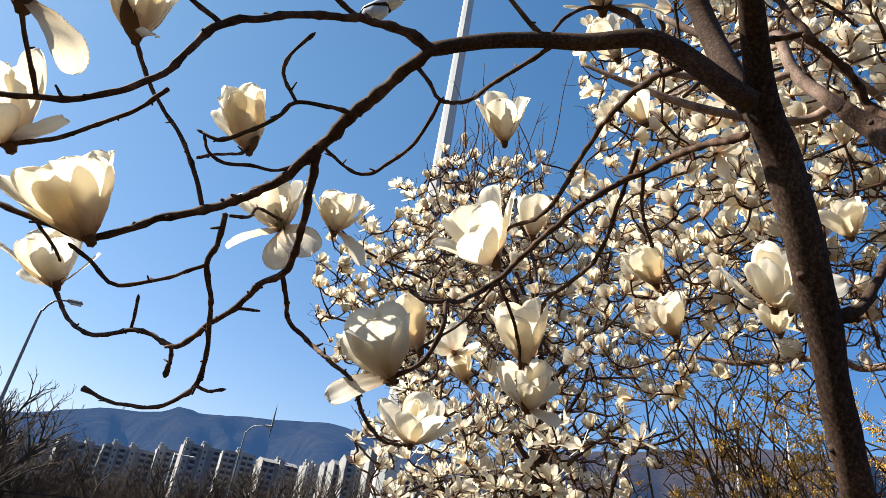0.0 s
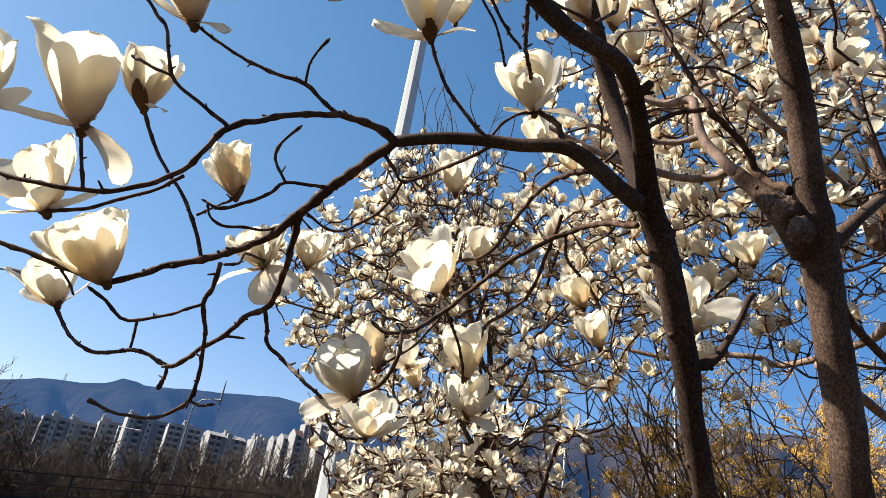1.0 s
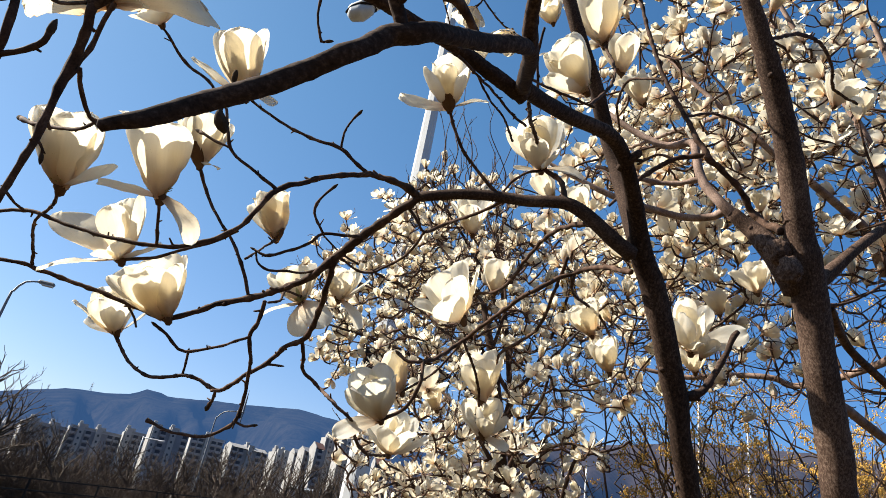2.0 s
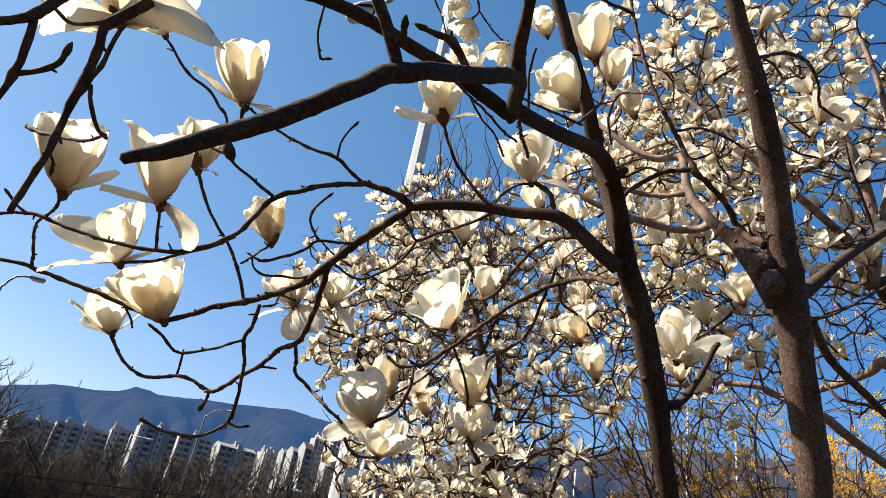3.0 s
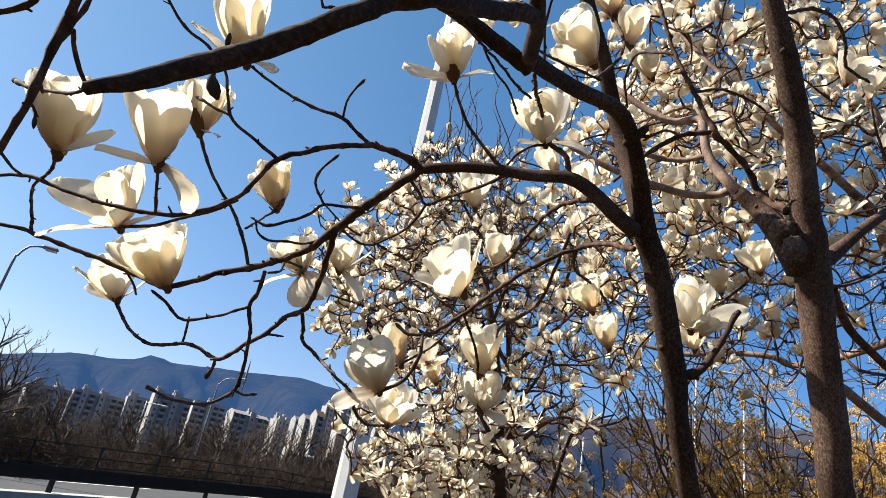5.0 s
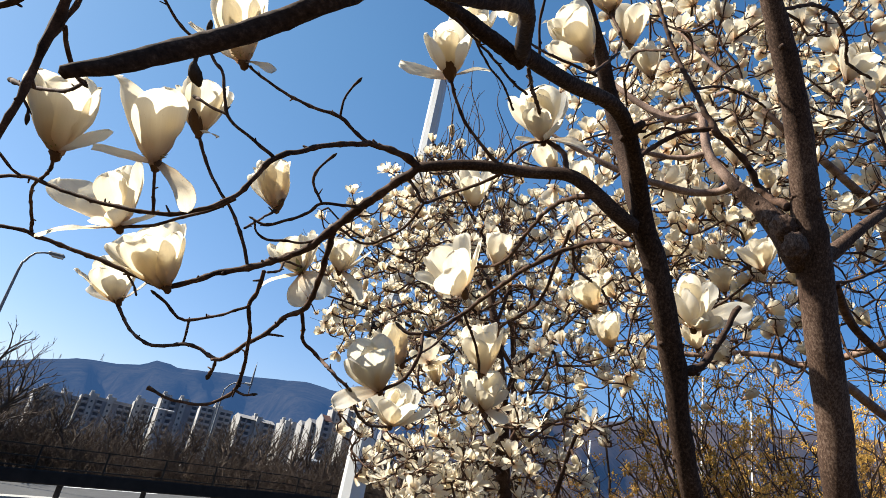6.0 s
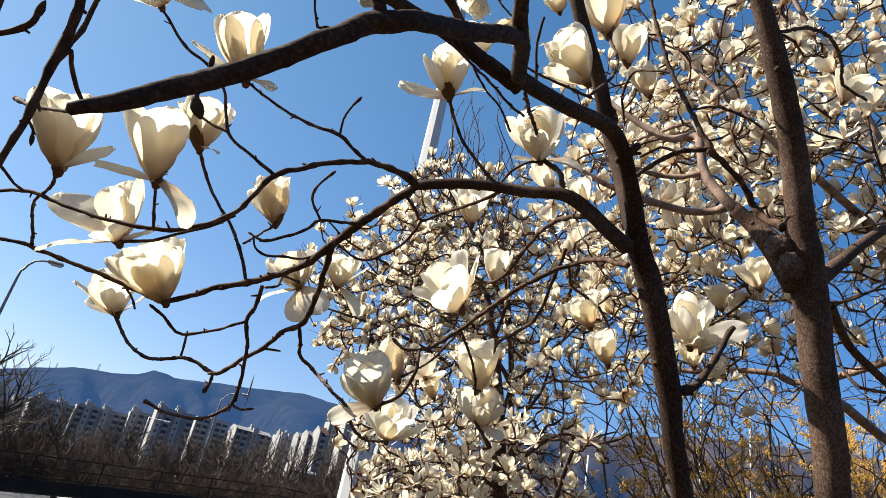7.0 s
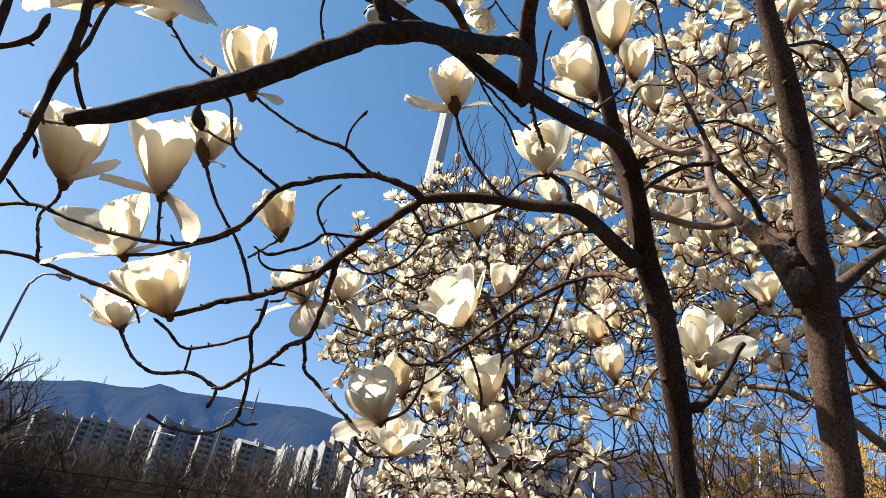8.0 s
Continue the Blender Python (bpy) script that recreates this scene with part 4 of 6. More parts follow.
grown("C", "limb", "dark", (0.379, 3.118, 2.227, 0.0085), (0.430, 2.980, 2.295, 0.0076), (0.479, 2.884, 2.392, 0.0068), (0.490, 2.791, 2.479, 0.0061), (0.529, 2.791, 2.358, 0.0036))
grown("D", "trunk", "bark", (2.585, 2.965, -0.050, 0.0700), (2.552, 2.929, 0.120, 0.0560), (2.419, 2.794, 0.757, 0.0500), (2.219, 2.597, 1.681, 0.0460), (1.973, 2.342, 2.113, 0.0410), (1.776, 2.134, 2.443, 0.0360), (1.608, 1.979, 2.659, 0.0320), (1.450, 1.868, 2.790, 0.0280))
grown("D", "limb", "pale", (1.417, 1.873, 2.768, 0.0255), (1.295, 1.776, 2.854, 0.0161), (1.181, 1.708, 2.874, 0.0129), (0.996, 1.589, 2.882, 0.0115), (0.886, 1.527, 2.890, 0.0093), (0.783, 1.532, 2.993, 0.0081), (0.679, 1.572, 3.141, 0.0071), (0.582, 1.610, 3.293, 0.0060))
grown("D", "limb", "pale", (1.417, 1.873, 2.768, 0.0255), (1.434, 1.839, 2.969, 0.0184), (1.366, 1.789, 3.198, 0.0141), (1.265, 1.785, 3.446, 0.0115), (1.158, 1.791, 3.671, 0.0094), (1.059, 1.790, 3.912, 0.0080))
grown("D", "limb", "pale", (1.441, 1.855, 2.934, 0.0169), (1.489, 1.800, 3.185, 0.0141), (1.487, 1.774, 3.487, 0.0115), (1.420, 1.752, 3.779, 0.0086))
grown("D", "branch", "pale", (0.744, 1.557, 3.056, 0.0077), (0.697, 1.698, 3.105, 0.0068), (0.622, 1.801, 3.115, 0.0063), (0.536, 1.905, 3.120, 0.0058))
grown("D", "limb", "pale", (1.753, 2.144, 2.537, 0.0202), (1.553, 2.044, 2.567, 0.0202), (1.795, 2.472, 2.682, 0.0167), (1.828, 2.897, 2.712, 0.0161), (1.777, 3.107, 2.729, 0.0160), (1.665, 3.095, 2.748, 0.0149), (1.499, 3.194, 2.759, 0.0141), (1.304, 3.305, 2.741, 0.0134), (1.102, 3.392, 2.776, 0.0100))
grown("E", "trunk", "dark", (1.044, 5.185, -0.050, 0.0686), (1.027, 5.158, 0.120, 0.0548), (0.987, 5.096, 0.504, 0.0480), (0.923, 4.998, 1.119, 0.0457), (0.732, 4.706, 1.762, 0.0349), (0.623, 4.536, 2.135, 0.0296), (0.552, 4.397, 2.443, 0.0242), (0.466, 4.210, 2.856, 0.0188), (0.381, 4.103, 3.214, 0.0150), (0.274, 3.993, 3.576, 0.0110))
grown("E", "limb", "dark", (0.570, 4.428, 2.375, 0.0175), (0.339, 4.312, 2.618, 0.0148), (0.033, 4.280, 2.788, 0.0122), (-0.351, 4.267, 2.912, 0.0110), (-0.681, 4.234, 2.960, 0.0083), (-0.927, 4.213, 2.988, 0.0055))
grown("E", "limb", "dark", (0.495, 4.272, 2.718, 0.0161), (0.223, 4.142, 2.989, 0.0134), (-0.092, 4.093, 3.198, 0.0109), (-0.477, 4.078, 3.327, 0.0096), (-0.785, 4.073, 3.437, 0.0070), (-0.970, 4.016, 3.551, 0.0056))
grown("E", "limb", "dark", (0.415, 4.146, 3.070, 0.0135), (0.220, 3.968, 3.382, 0.0121), (0.013, 3.896, 3.651, 0.0095), (-0.193, 3.836, 3.891, 0.0083), (-0.306, 3.761, 4.053, 0.0055))
grown("E", "limb", "dark", (0.509, 4.303, 2.649, 0.0161), (0.644, 4.072, 2.934, 0.0118), (0.719, 3.850, 3.194, 0.0103), (0.772, 3.726, 3.476, 0.0077))
bloom("A", (-0.401, 0.868, 1.937), (-0.434, 0.818, 1.998), .62, 10, "195:.40:1.05:0.35,150:.42:1.05:0.35,245:.26:1.0:0.36,300:.24:.95:0.37,345:.36:.92:0.34,30:.30:1:0.34,80:.28:1.05:0.34,120:.26:1.0:0.34")
bloom("A", (-0.593, 1.121, 1.962), (-0.612, 1.071, 2.026), .55, 8, "200:.45:1:0.31,150:.9:.8:0.24,260:.3:.95:0.31,320:.4:.95:0.31,20:.75:.8:0.26,80:.3:1:0.31,120:.3:1:0.31")
bloom("A", (-0.467, 0.638, 2.005), (-0.461, 0.587, 2.077), .28, 9, "225:.18:1:0.37,295:.16:1:0.37,20:.28:.95:0.35,80:.18:1:0.37,150:.24:1:0.35,345:.72:.78:0.24,200:.1:.9:0.30")
bloom("A", (-0.443, 0.771, 1.978), (-0.468, 0.727, 2.039), .85, 8, "160:.62:1.25:.36,186:1.12:1.15:.26,75:.30:1.0:.36,15:.38:1.1:.36,300:.7:.6:.3,350:1.0:.7:.25,100:.28:.95:.34,250:.8:.5:.3")
bloom("A", (-0.340, 0.611, 2.000), (-0.348, 0.565, 2.066), .45, 8, "226:.17:1.10:0.41,308:.20:1.04:0.33,110:.14:.86:0.34,60:.18:.85:0.29,178:1.05:.74:0.20,350:1.85:.74:0.23")
bloom("A", (-0.416, 0.825, 2.167), (-0.419, 0.792, 2.238), .30, 8, "240:.22:.98:0.35,300:.22:.98:0.35,10:.3:1:0.33,70:.2:1:0.35,130:.25:1:0.35,185:.35:.9:0.33,320:1.2:.55:0.24s")
bloom("A", (-0.318, 0.973, 2.133), (-0.335, 0.940, 2.203), .12, 7, "230:.12:1:0.29,300:.10:1:0.29,20:.14:.98:0.29,90:.1:1:0.29,150:.42:.92:0.26,190:.2:.9:0.30")
bloom("A", (-0.337, 0.715, 2.225), (-0.359, 0.666, 2.295), .35, 8, "180:.58:.88:0.26,120:.2:1:0.35,60:.2:1:0.35,240:.18:.95:0.35,300:.25:.98:0.33,0:.32:1:0.31,330:1.4:.6:0.26")
bloom("A", (-0.407, 0.588, 2.217), (-0.414, 0.536, 2.234), .5, 8, "droop")
bloom("A", (-0.053, 0.685, 2.236), (-0.069, 0.631, 2.273), .70, 7, "270:.18:.9:0.33,215:.30:.98:0.31,330:.28:.98:0.31,90:.22:1:0.33,180:.95:.92:0.22,0:1.15:.72:0.20,40:.35:.95:0.31s")
bloom("A", (0.021, 1.188, 2.117), (-0.039, 1.132, 2.178), .5, 8)
bloom("A", (0.010, 1.017, 2.223), (-0.005, 0.982, 2.278), .25, 7)
bloom("A", (0.087, 0.757, 2.211), (0.069, 0.697, 2.245), .45, 8, "150:.40:1.0:.30,182:.95:.5:.19,75:.2:1.0:.34,110:.25:1.0:.34,235:.3:.9:.32,300:.45:.75:.30,345:1.35:.8:.30,20:.4:.95:.30")
bloom("A", (0.116, 0.812, 2.200), (0.086, 0.791, 2.231), .2, 6)
bloom("A", (0.123, 0.663, 2.282), (0.074, 0.614, 2.305), .30, 8, "230:.12:1.02:0.40,300:.14:1:0.39,30:.18:1:0.37,90:.14:1:0.39,160:.2:1:0.37,190:.62:.78:0.29,215:.35:.9:0.31")
bloom("A", (0.166, 0.761, 2.467), (0.137, 0.729, 2.533), .35, 8)
bloom("A", (0.097, 1.256, 1.915), (0.099, 1.212, 1.972), .6, 8, "150:.40:1:.34,90:.2:1.0:.36,40:.25:1:.34,190:.8:.7:.24,260:.4:.8:.32,320:1.15:.7:.26,0:.5:.8:.28")
bloom("A", (0.085, 1.232, 1.977), (0.057, 1.192, 2.054), .3, 8)
bloom("A", (-0.023, 1.250, 1.983), (-0.023, 1.278, 2.013), .8, 7)
bloom("A", (0.001, 1.312, 1.959), (-0.020, 1.301, 2.005), .15, 6)
bloom("A", (-0.087, 1.010, 1.873), (-0.114, 0.957, 1.925), .42, 9, "225:.26:1.04:.32,285:.16:1.10:.34,340:.26:1.04:.30,60:.22:1.04:.32,120:.24:1.04:.32,180:.50:.85:.30,200:1.15:.85:.28")
bloom("A", (-0.068, 1.124, 1.944), (-0.103, 1.099, 2.004), .2, 8)
bloom("A", (-0.103, 1.743, 1.909), (-0.105, 1.681, 1.999), .45, 8, "200:.5:1:0.31,150:.55:1:0.31,260:.35:.9:0.31,310:.4:1:0.29,350:.8:1:0.26,70:.3:1:0.33,30:.35:1:0.33")
bloom("A", (-0.250, 0.989, 2.031), (-0.283, 0.963, 2.088), .75, 8, "155:.42:1.05:0.33,60:.4:1:0.33,110:.3:1:0.35,195:1.1:.9:0.29,255:1.75:.9:0.28,300:1.65:1.0:0.30,20:.5:.9:0.31")
bloom("A", (-0.203, 1.055, 2.070), (-0.199, 1.030, 2.124), .6, 8, "120:.3:1:0.35,60:.3:1:0.35,180:.45:.9:0.33,10:.6:1:0.31,330:1.7:1.05:0.26,250:.5:.8:0.33,215:.4:.8:0.33")
bloom("A", (0.406, 1.513, 2.161), (0.375, 1.474, 2.230), .25, 8)
bloom("A", (0.310, 1.320, 2.178), (0.269, 1.294, 2.234), .25, 8)
bloom("A", (0.085, 1.306, 2.235), (0.077, 1.271, 2.302), .2, 7)
bloom("B", (0.594, 1.479, 2.237), (0.562, 1.385, 2.322), .75, 9, "100:.18:1:.25,165:.55:1.0:.25,5:.98:1.0:.25,270:.5:.6:.27,205:.35:.9:.24,45:.42:.85:.25,300:.75:.6:.24")
bloom("B", (0.632, 1.548, 2.207), (0.610, 1.520, 2.269), .3, 7)
bloom("B", (0.783, 1.506, 2.436), (0.754, 1.475, 2.504), .3, 8)
bloom("B", (0.843, 1.858, 2.511), (0.811, 1.828, 2.576), .2, 7)
bloom("B", (0.889, 1.274, 2.891), (0.895, 1.225, 2.953), .35, 8)
bloom("B", (0.602, 1.437, 2.209), (0.620, 1.416, 2.255), .3, 7)
bloom("B", (0.307, 1.168, 2.789), (0.288, 1.133, 2.867), .25, 7)
bloom("B", (0.371, 1.196, 2.733), (0.337, 1.167, 2.795), .3, 7)
bloom("B", (0.237, 1.131, 2.375), (0.205, 1.111, 2.418), .3, 7)
bloom("B", (-0.109, 0.979, 2.806), (-0.088, 1.000, 2.760), .45, 8)
bloom("B", (-0.059, 1.019, 2.771), (-0.074, 1.034, 2.726), .60, 8, "0:.35:1:.34,60:.5:1:.33,120:.45:1:.33,180:.6:1.05:.33,240:.9:1.15:.33,300:.5:1:.33,330:.8:.8:.28")
bloom("B", (-0.045, 1.183, 2.742), (-0.064, 1.114, 2.773), .35, 8)
bloom("B", (0.027, 1.044, 2.746), (0.016, 1.053, 2.700), .70, 8)
bloom("B", (0.116, 1.051, 2.793), (0.089, 0.996, 2.805), .30, 8)
bloom("X", (-0.288, 0.348, 2.021), (-0.310, 0.347, 2.067), .9, 7, "180:.8:1.25:.36,215:1.45:1.0:.34,150:.6:1:.34,90:.4:1:.34,40:.6:1:.34,350:1.62:1.5:.40,12:.9:1.2:.36,325:1.7:.75:.24w")


# ---- ground, road, hills ----
GRASS = rough_mat("dry_grass", [(0.3, (0.032, 0.022, 0.013)), (0.5, (0.062, 0.045, 0.025)), (0.7, (0.036, 0.040, 0.016))], 1.3, 0.95, 30, 0.6, 0.03, 0.1)
ASPHALT = rough_mat("asphalt", [(0.3, (0.040, 0.040, 0.042)), (0.7, (0.075, 0.073, 0.070))], 1.5, 0.85, 90, 0.4, 0.004, 0.3)
CONCRETE = rough_mat("concrete", [(0.3, (0.30, 0.29, 0.27)), (0.7, (0.42, 0.41, 0.38))], 3, 0.85, 60, 0.3, 0.002)
STEEL = rough_mat("galvanised_steel", [(0.3, (0.16, 0.165, 0.17)), (0.7, (0.25, 0.255, 0.26))], 4, 0.5, 60, 0.15, 0.0005, 0.5)
RAIL_PAINT = rough_mat("dark_rail_paint", [(0.3, (0.012, 0.010, 0.009)), (0.7, (0.028, 0.024, 0.021))], 3, 0.8, 60, 0.2, 0.001, 0.15)
LENS = rough_mat("lens_plastic", [(0.3, (0.42, 0.42, 0.40)), (0.7, (0.60, 0.60, 0.57))], 8, 0.15, 60, 0.1, 0.0005, 0.6)
WHITE_PAINT = rough_mat("white_pole_paint", [(0.3, (0.603, 0.603, 0.585)), (0.7, (0.731, 0.731, 0.713))], 5, 0.45, 80, 0.1, 0.0005, 0.4)
LINE_PAINT = rough_mat("road_line", [(0.3, (0.55, 0.55, 0.53)), (0.7, (0.75, 0.75, 0.72))], 6, 0.7, 60)


def ground():
    """One sheet out to the hills, with a gentle unevenness near the trees."""
    verts, faces = [], []
    rings = [0, 1, 2, 3.5, 5, 8, 12, 18, 30, 60, 120, 250, 500, 1000, 2200, 4200]
    seg = 48
    for r in rings:
        for k in range(seg):
            a = 2 * math.pi * k / seg
            x, y = r * math.sin(a), r * math.cos(a) + 1
            verts.append((x, y, 0.05 * noise.noise(Vector((x * 0.4, y * 0.4, 0))) if r < 40 else 0.0))
    for i in range(len(rings) - 1):
        for k in range(seg):
            a, b = i * seg + k, i * seg + (k + 1) % seg
            faces.append((a, a + seg, b + seg, b))
    tagged(new("ground", mesh_of("ground", verts, faces, GRASS)), "dry brown winter grass and earth", "ground", kind="structure")


ground()

# the road runs past behind the trees, climbing to the right
ROAD_A, ROAD_WAY, ROAD_RISE = Vector((-10.2, 17.2, 0)), Vector((0.598, 0.802, 0)), 0.062
ROAD_SIDE = Vector((-0.802, 0.598, 0))


def on_road(s, w, h=0.0):
    """A place s metres along, w metres across (away from the trees) and h above the road's surface."""
    p = ROAD_A + ROAD_WAY * s + ROAD_SIDE * w
    return Vector((p.x, p.y, 0.27 + ROAD_RISE * s * (1 if s < 18 else 18 / s) + h))


def strip(name, w0, w1, h, mat, s0=-24, s1=70, deep=0.0):
    verts, faces = [], []
    for i in range(25):
        s = s0 + (s1 - s0) * i / 24
        verts += [on_road(s, w0, h), on_road(s, w1, h), on_road(s, w1, h - deep), on_road(s, w0, h - deep)]
        if i:
            a = 4 * (i - 1)
            faces += [(a, a + 4, a + 5, a + 1), (a + 1, a + 5, a + 6, a + 2), (a + 3, a + 2, a + 6, a + 7), (a, a + 3, a + 7, a + 4)]
    faces += [(0, 1, 2, 3), tuple(len(verts) - k for k in (1, 2, 3, 4))]
    return mesh_of(name, verts, faces, mat, False)


tagged(new("road", strip("road", 0.4, 9.6, 0.0, ASPHALT, deep=2.0)), "grey asphalt road on a low bank", "road", kind="structure")
tagged(new("kerb", strip("kerb", -0.1, 0.4, 0.10, CONCRETE, deep=2.1)), "pale concrete kerb beside the road", "kerb", kind="structure")
tagged(new("kerb", strip("kerb", 9.6, 10.1, 0.10, CONCRETE, deep=2.1)), "pale concrete kerb beside the road", "kerb", kind="structure")
lines = thing("road_marking", on_road(0, 5), "white painted lines on the road", "road marking", kind="structure")
part("edge_line", strip("edge_line", 1.0, 1.16, 0.008, LINE_PAINT, deep=0.004), lines)
part("edge_line", strip("edge_line", 8.8, 8.96, 0.008, LINE_PAINT, deep=0.004), lines)
for k in range(10):
    part("dash", strip("dash", 4.9, 5.06, 0.008, LINE_PAINT, -20 + 8 * k, -16.5 + 8 * k, 0.004), lines)


def sweep(name, profile, w, s0, s1, mat, n=20):
    """A rail with the given (across, up) outline along the road."""
    verts, faces, m = [], [], len(profile)
    for i in range(n + 1):
        s = s0 + (s1 - s0) * i / n
        for a, b in profile:
            verts.append(on_road(s, w + a, b))
        if i:
            for k in range(m):
                p, q = (i - 1) * m + k, (i - 1) * m + (k + 1) % m
                faces.append((p, q, q + m, p + m))
    faces += [tuple(range(m))[::-1], tuple(n * m + k for k in range(m))]
    return mesh_of(name, verts, faces, mat, False)


barrier = thing("guard_rail", on_road(0, 0.1), "dark steel guard rail with wide beam and posts beside the road", "guard rail")
part("beam", sweep("beam", [(-0.04, 0.42), (0.0, 0.46), (0.03, 0.52), (0.0, 0.58), (-0.03, 0.60), (0.0, 0.62), (0.03, 0.68), (0.0, 0.74), (-0.04, 0.77), (-0.06, 0.74), (-0.06, 0.45)], 0.1, -24, 60, RAIL_PAINT), barrier)
for k in range(34):
    me = box("post", (0.13, 0.10, 0.72), Matrix.Translation(on_road(-23 + 2.45 * k, 0.22, 0.36)), RAIL_PAINT, 0.01)
    part("post", me, barrier)
fence = thing("road_fence", on_road(0, 9.9), "thin dark metal railing along the far side of the road", "fence")
for h in (0.25, 0.62, 1.05):
    part("rail", sweep("rail", [(-0.025, h), (0.025, h), (0.025, h + 0.05), (-0.025, h + 0.05)], 9.85, -24, 60, RAIL_PAINT), fence)
for k in range(30):
    part("post", box("post", (0.07, 0.07, 1.1), Matrix.Translation(on_road(-23 + 2.8 * k, 9.85, 0.55)), RAIL_PAINT, 0.008), fence)


def pipe_mesh(name, ctrl, mat, sides=12, step=0.3):
    verts, faces = [], []
    tube_into(verts, faces, spline(ctrl, step), sides, blunt=False)
    return mesh_of(name, verts, faces, mat)


def street_lamp(base, top, arm, label):
    """A tapered pole that bends over into an arm with a slim lamp head."""
    base, arm = Vector(base), Vector(arm)
    t = thing("street_lamp", base, label, "street lamp", "street lamps")
    hd = arm - Vector((base.x, base.y, 0))
    hd.z = 0
    part("pole", pipe_mesh("pole", [(*base, 0.085), (base.x, base.y, top * 0.5, 0.065), (base.x, base.y, top - 0.9, 0.045), (base.x + hd.x * 0.05, base.y + hd.y * 0.05, top - 0.55, 0.04),
                                    (base.x + hd.x * 0.28, base.y + hd.y * 0.28, top - 0.12, 0.036), (base.x + hd.x * 0.75, base.y + hd.y * 0.75, top, 0.032)], STEEL), t)
    part("base_flange", pipe_mesh("base_flange", [(base.x, base.y, base.z, 0.18), (base.x, base.y, base.z + 0.08, 0.18), (base.x, base.y, base.z + 0.4, 0.12)], STEEL), t)
    a = math.atan2(hd.y, hd.x)
    m = Matrix.Translation((arm.x - hd.x * 0.1, arm.y - hd.y * 0.1, top)) @ Matrix.Rotation(a, 4, "Z")
    part("lamp_head", box("lamp_head", (0.55, 0.24, 0.13), m, STEEL, 0.05), t)
    part("diffuser", box("diffuser", (0.38, 0.17, 0.05), m @ Matrix.Translation((0.05, 0, -0.085)), WHITE_PAINT, 0.01), t, "clear lens under the lamp head")
    return t


street_lamp((-15.4, 21.7, 0.4), 8.05, (-14.4, 22.0, 8.05), "slim grey steel street lamp with a curved arm")
lamp = street_lamp((-15.0, 46.5, 0), 8.15, (-13.1, 46.0, 8.15), "grey steel street lamp with a flat arm and a spike")
part("spike", pipe_mesh("spike", [(-13.1, 46.0, 7.4, 0.03), (-13.1, 46.0, 8.3, 0.09), (-13.1, 46.0, 9.1, 0.06), (-13.1, 46.0, 9.75, 0.01)], STEEL, 6), lamp)


def tall_mast():
    """A tapering twelve-sided white mast, with a band clamp and a dark box."""
    t = thing("light_mast", (-0.81, 8.5, 0), "tall tapering pale grey steel mast", "mast")
    part("pole", mesh_fac("pole"), t)
    part("base_plate", box("base_plate", (0.6, 0.6, 0.04), Matrix.Translation((-0.81, 8.5, 0.05)), STEEL, 0.01), t)
    part("clamp", pipe_mesh("clamp", [(-0.81, 8.5, 3.62, 0.165), (-0.81, 8.5, 3.70, 0.165)], STEEL, 12, 0.1), t)
    part("switch_box", box("switch_box", (0.32, 0.22, 0.42), Matrix.Translation((-0.85, 8.27, 3.75)), RAIL_PAINT, 0.02), t, "small dark box fixed to the mast")
    mast_lamp(t)


def swept(name, line, mat, flat=1.0, sides=16):
    """A smooth body whose cross-section follows line (x, y, z, half width), flattened upright by flat."""
    verts, faces = [], []
    tube_into(verts, faces, spline(line, 0.03), sides)
    for v in verts:
        t = min(1, max(0, (v.x - line[0][0]) / (line[-1][0] - line[0][0])))
        mid = line[0][2] + (line[-1][2] - line[0][2]) * t
        v.z = mid + (v.z - mid) * flat
    return mesh_of(name, verts, faces, mat)


def mast_lamp(t):
    """The road lamp on its arm near the mast's top, seen from below."""
    part("arm", pipe_mesh("arm", [(-0.81, 8.5, 12.0, 0.055), (-1.10, 8.43, 11.75, 0.05), (-1.55, 8.30, 10.95, 0.045), (-1.80, 8.25, 10.35, 0.04), (-1.960, 8.24, 10.12, 0.038)], STEEL, 10), t)
    part("lamp_head", swept("lamp_head", [(-2.630, 8.42, 9.93, 0.03), (-2.530, 8.40, 9.96, 0.12), (-2.310, 8.34, 10.01, 0.16), (-2.090, 8.28, 10.07, 0.12), (-1.930, 8.24, 10.12, 0.06)], WHITE_PAINT, 0.6), t, "pale painted lamp head")
    part("rim", swept("rim", [(-2.645, 8.425, 9.90, 0.03), (-2.530, 8.40, 9.92, 0.135), (-2.330, 8.345, 9.96, 0.165), (-2.150, 8.295, 10.00, 0.12)], RAIL_PAINT, 0.18), t, "dark rim round the lens")
    part("lens", swept("lens", [(-2.610, 8.42, 9.85, 0.02), (-2.520, 8.395, 9.85, 0.13), (-2.350, 8.35, 9.88, 0.155), (-2.170, 8.305, 9.94, 0.08)], LENS, 1.05), t, "rounded clear lens bowl")


def mesh_fac(name):
    verts, faces = [], []
    tube_into(verts, faces, [(-0.81, 8.5, z, 0.17 - 0.0075 * z) for z in (0, 2, 4, 6, 8, 10, 12.2)], 8, blunt=False)
    return mesh_of(name, verts, faces, WHITE_PAINT, False)


tall_mast()


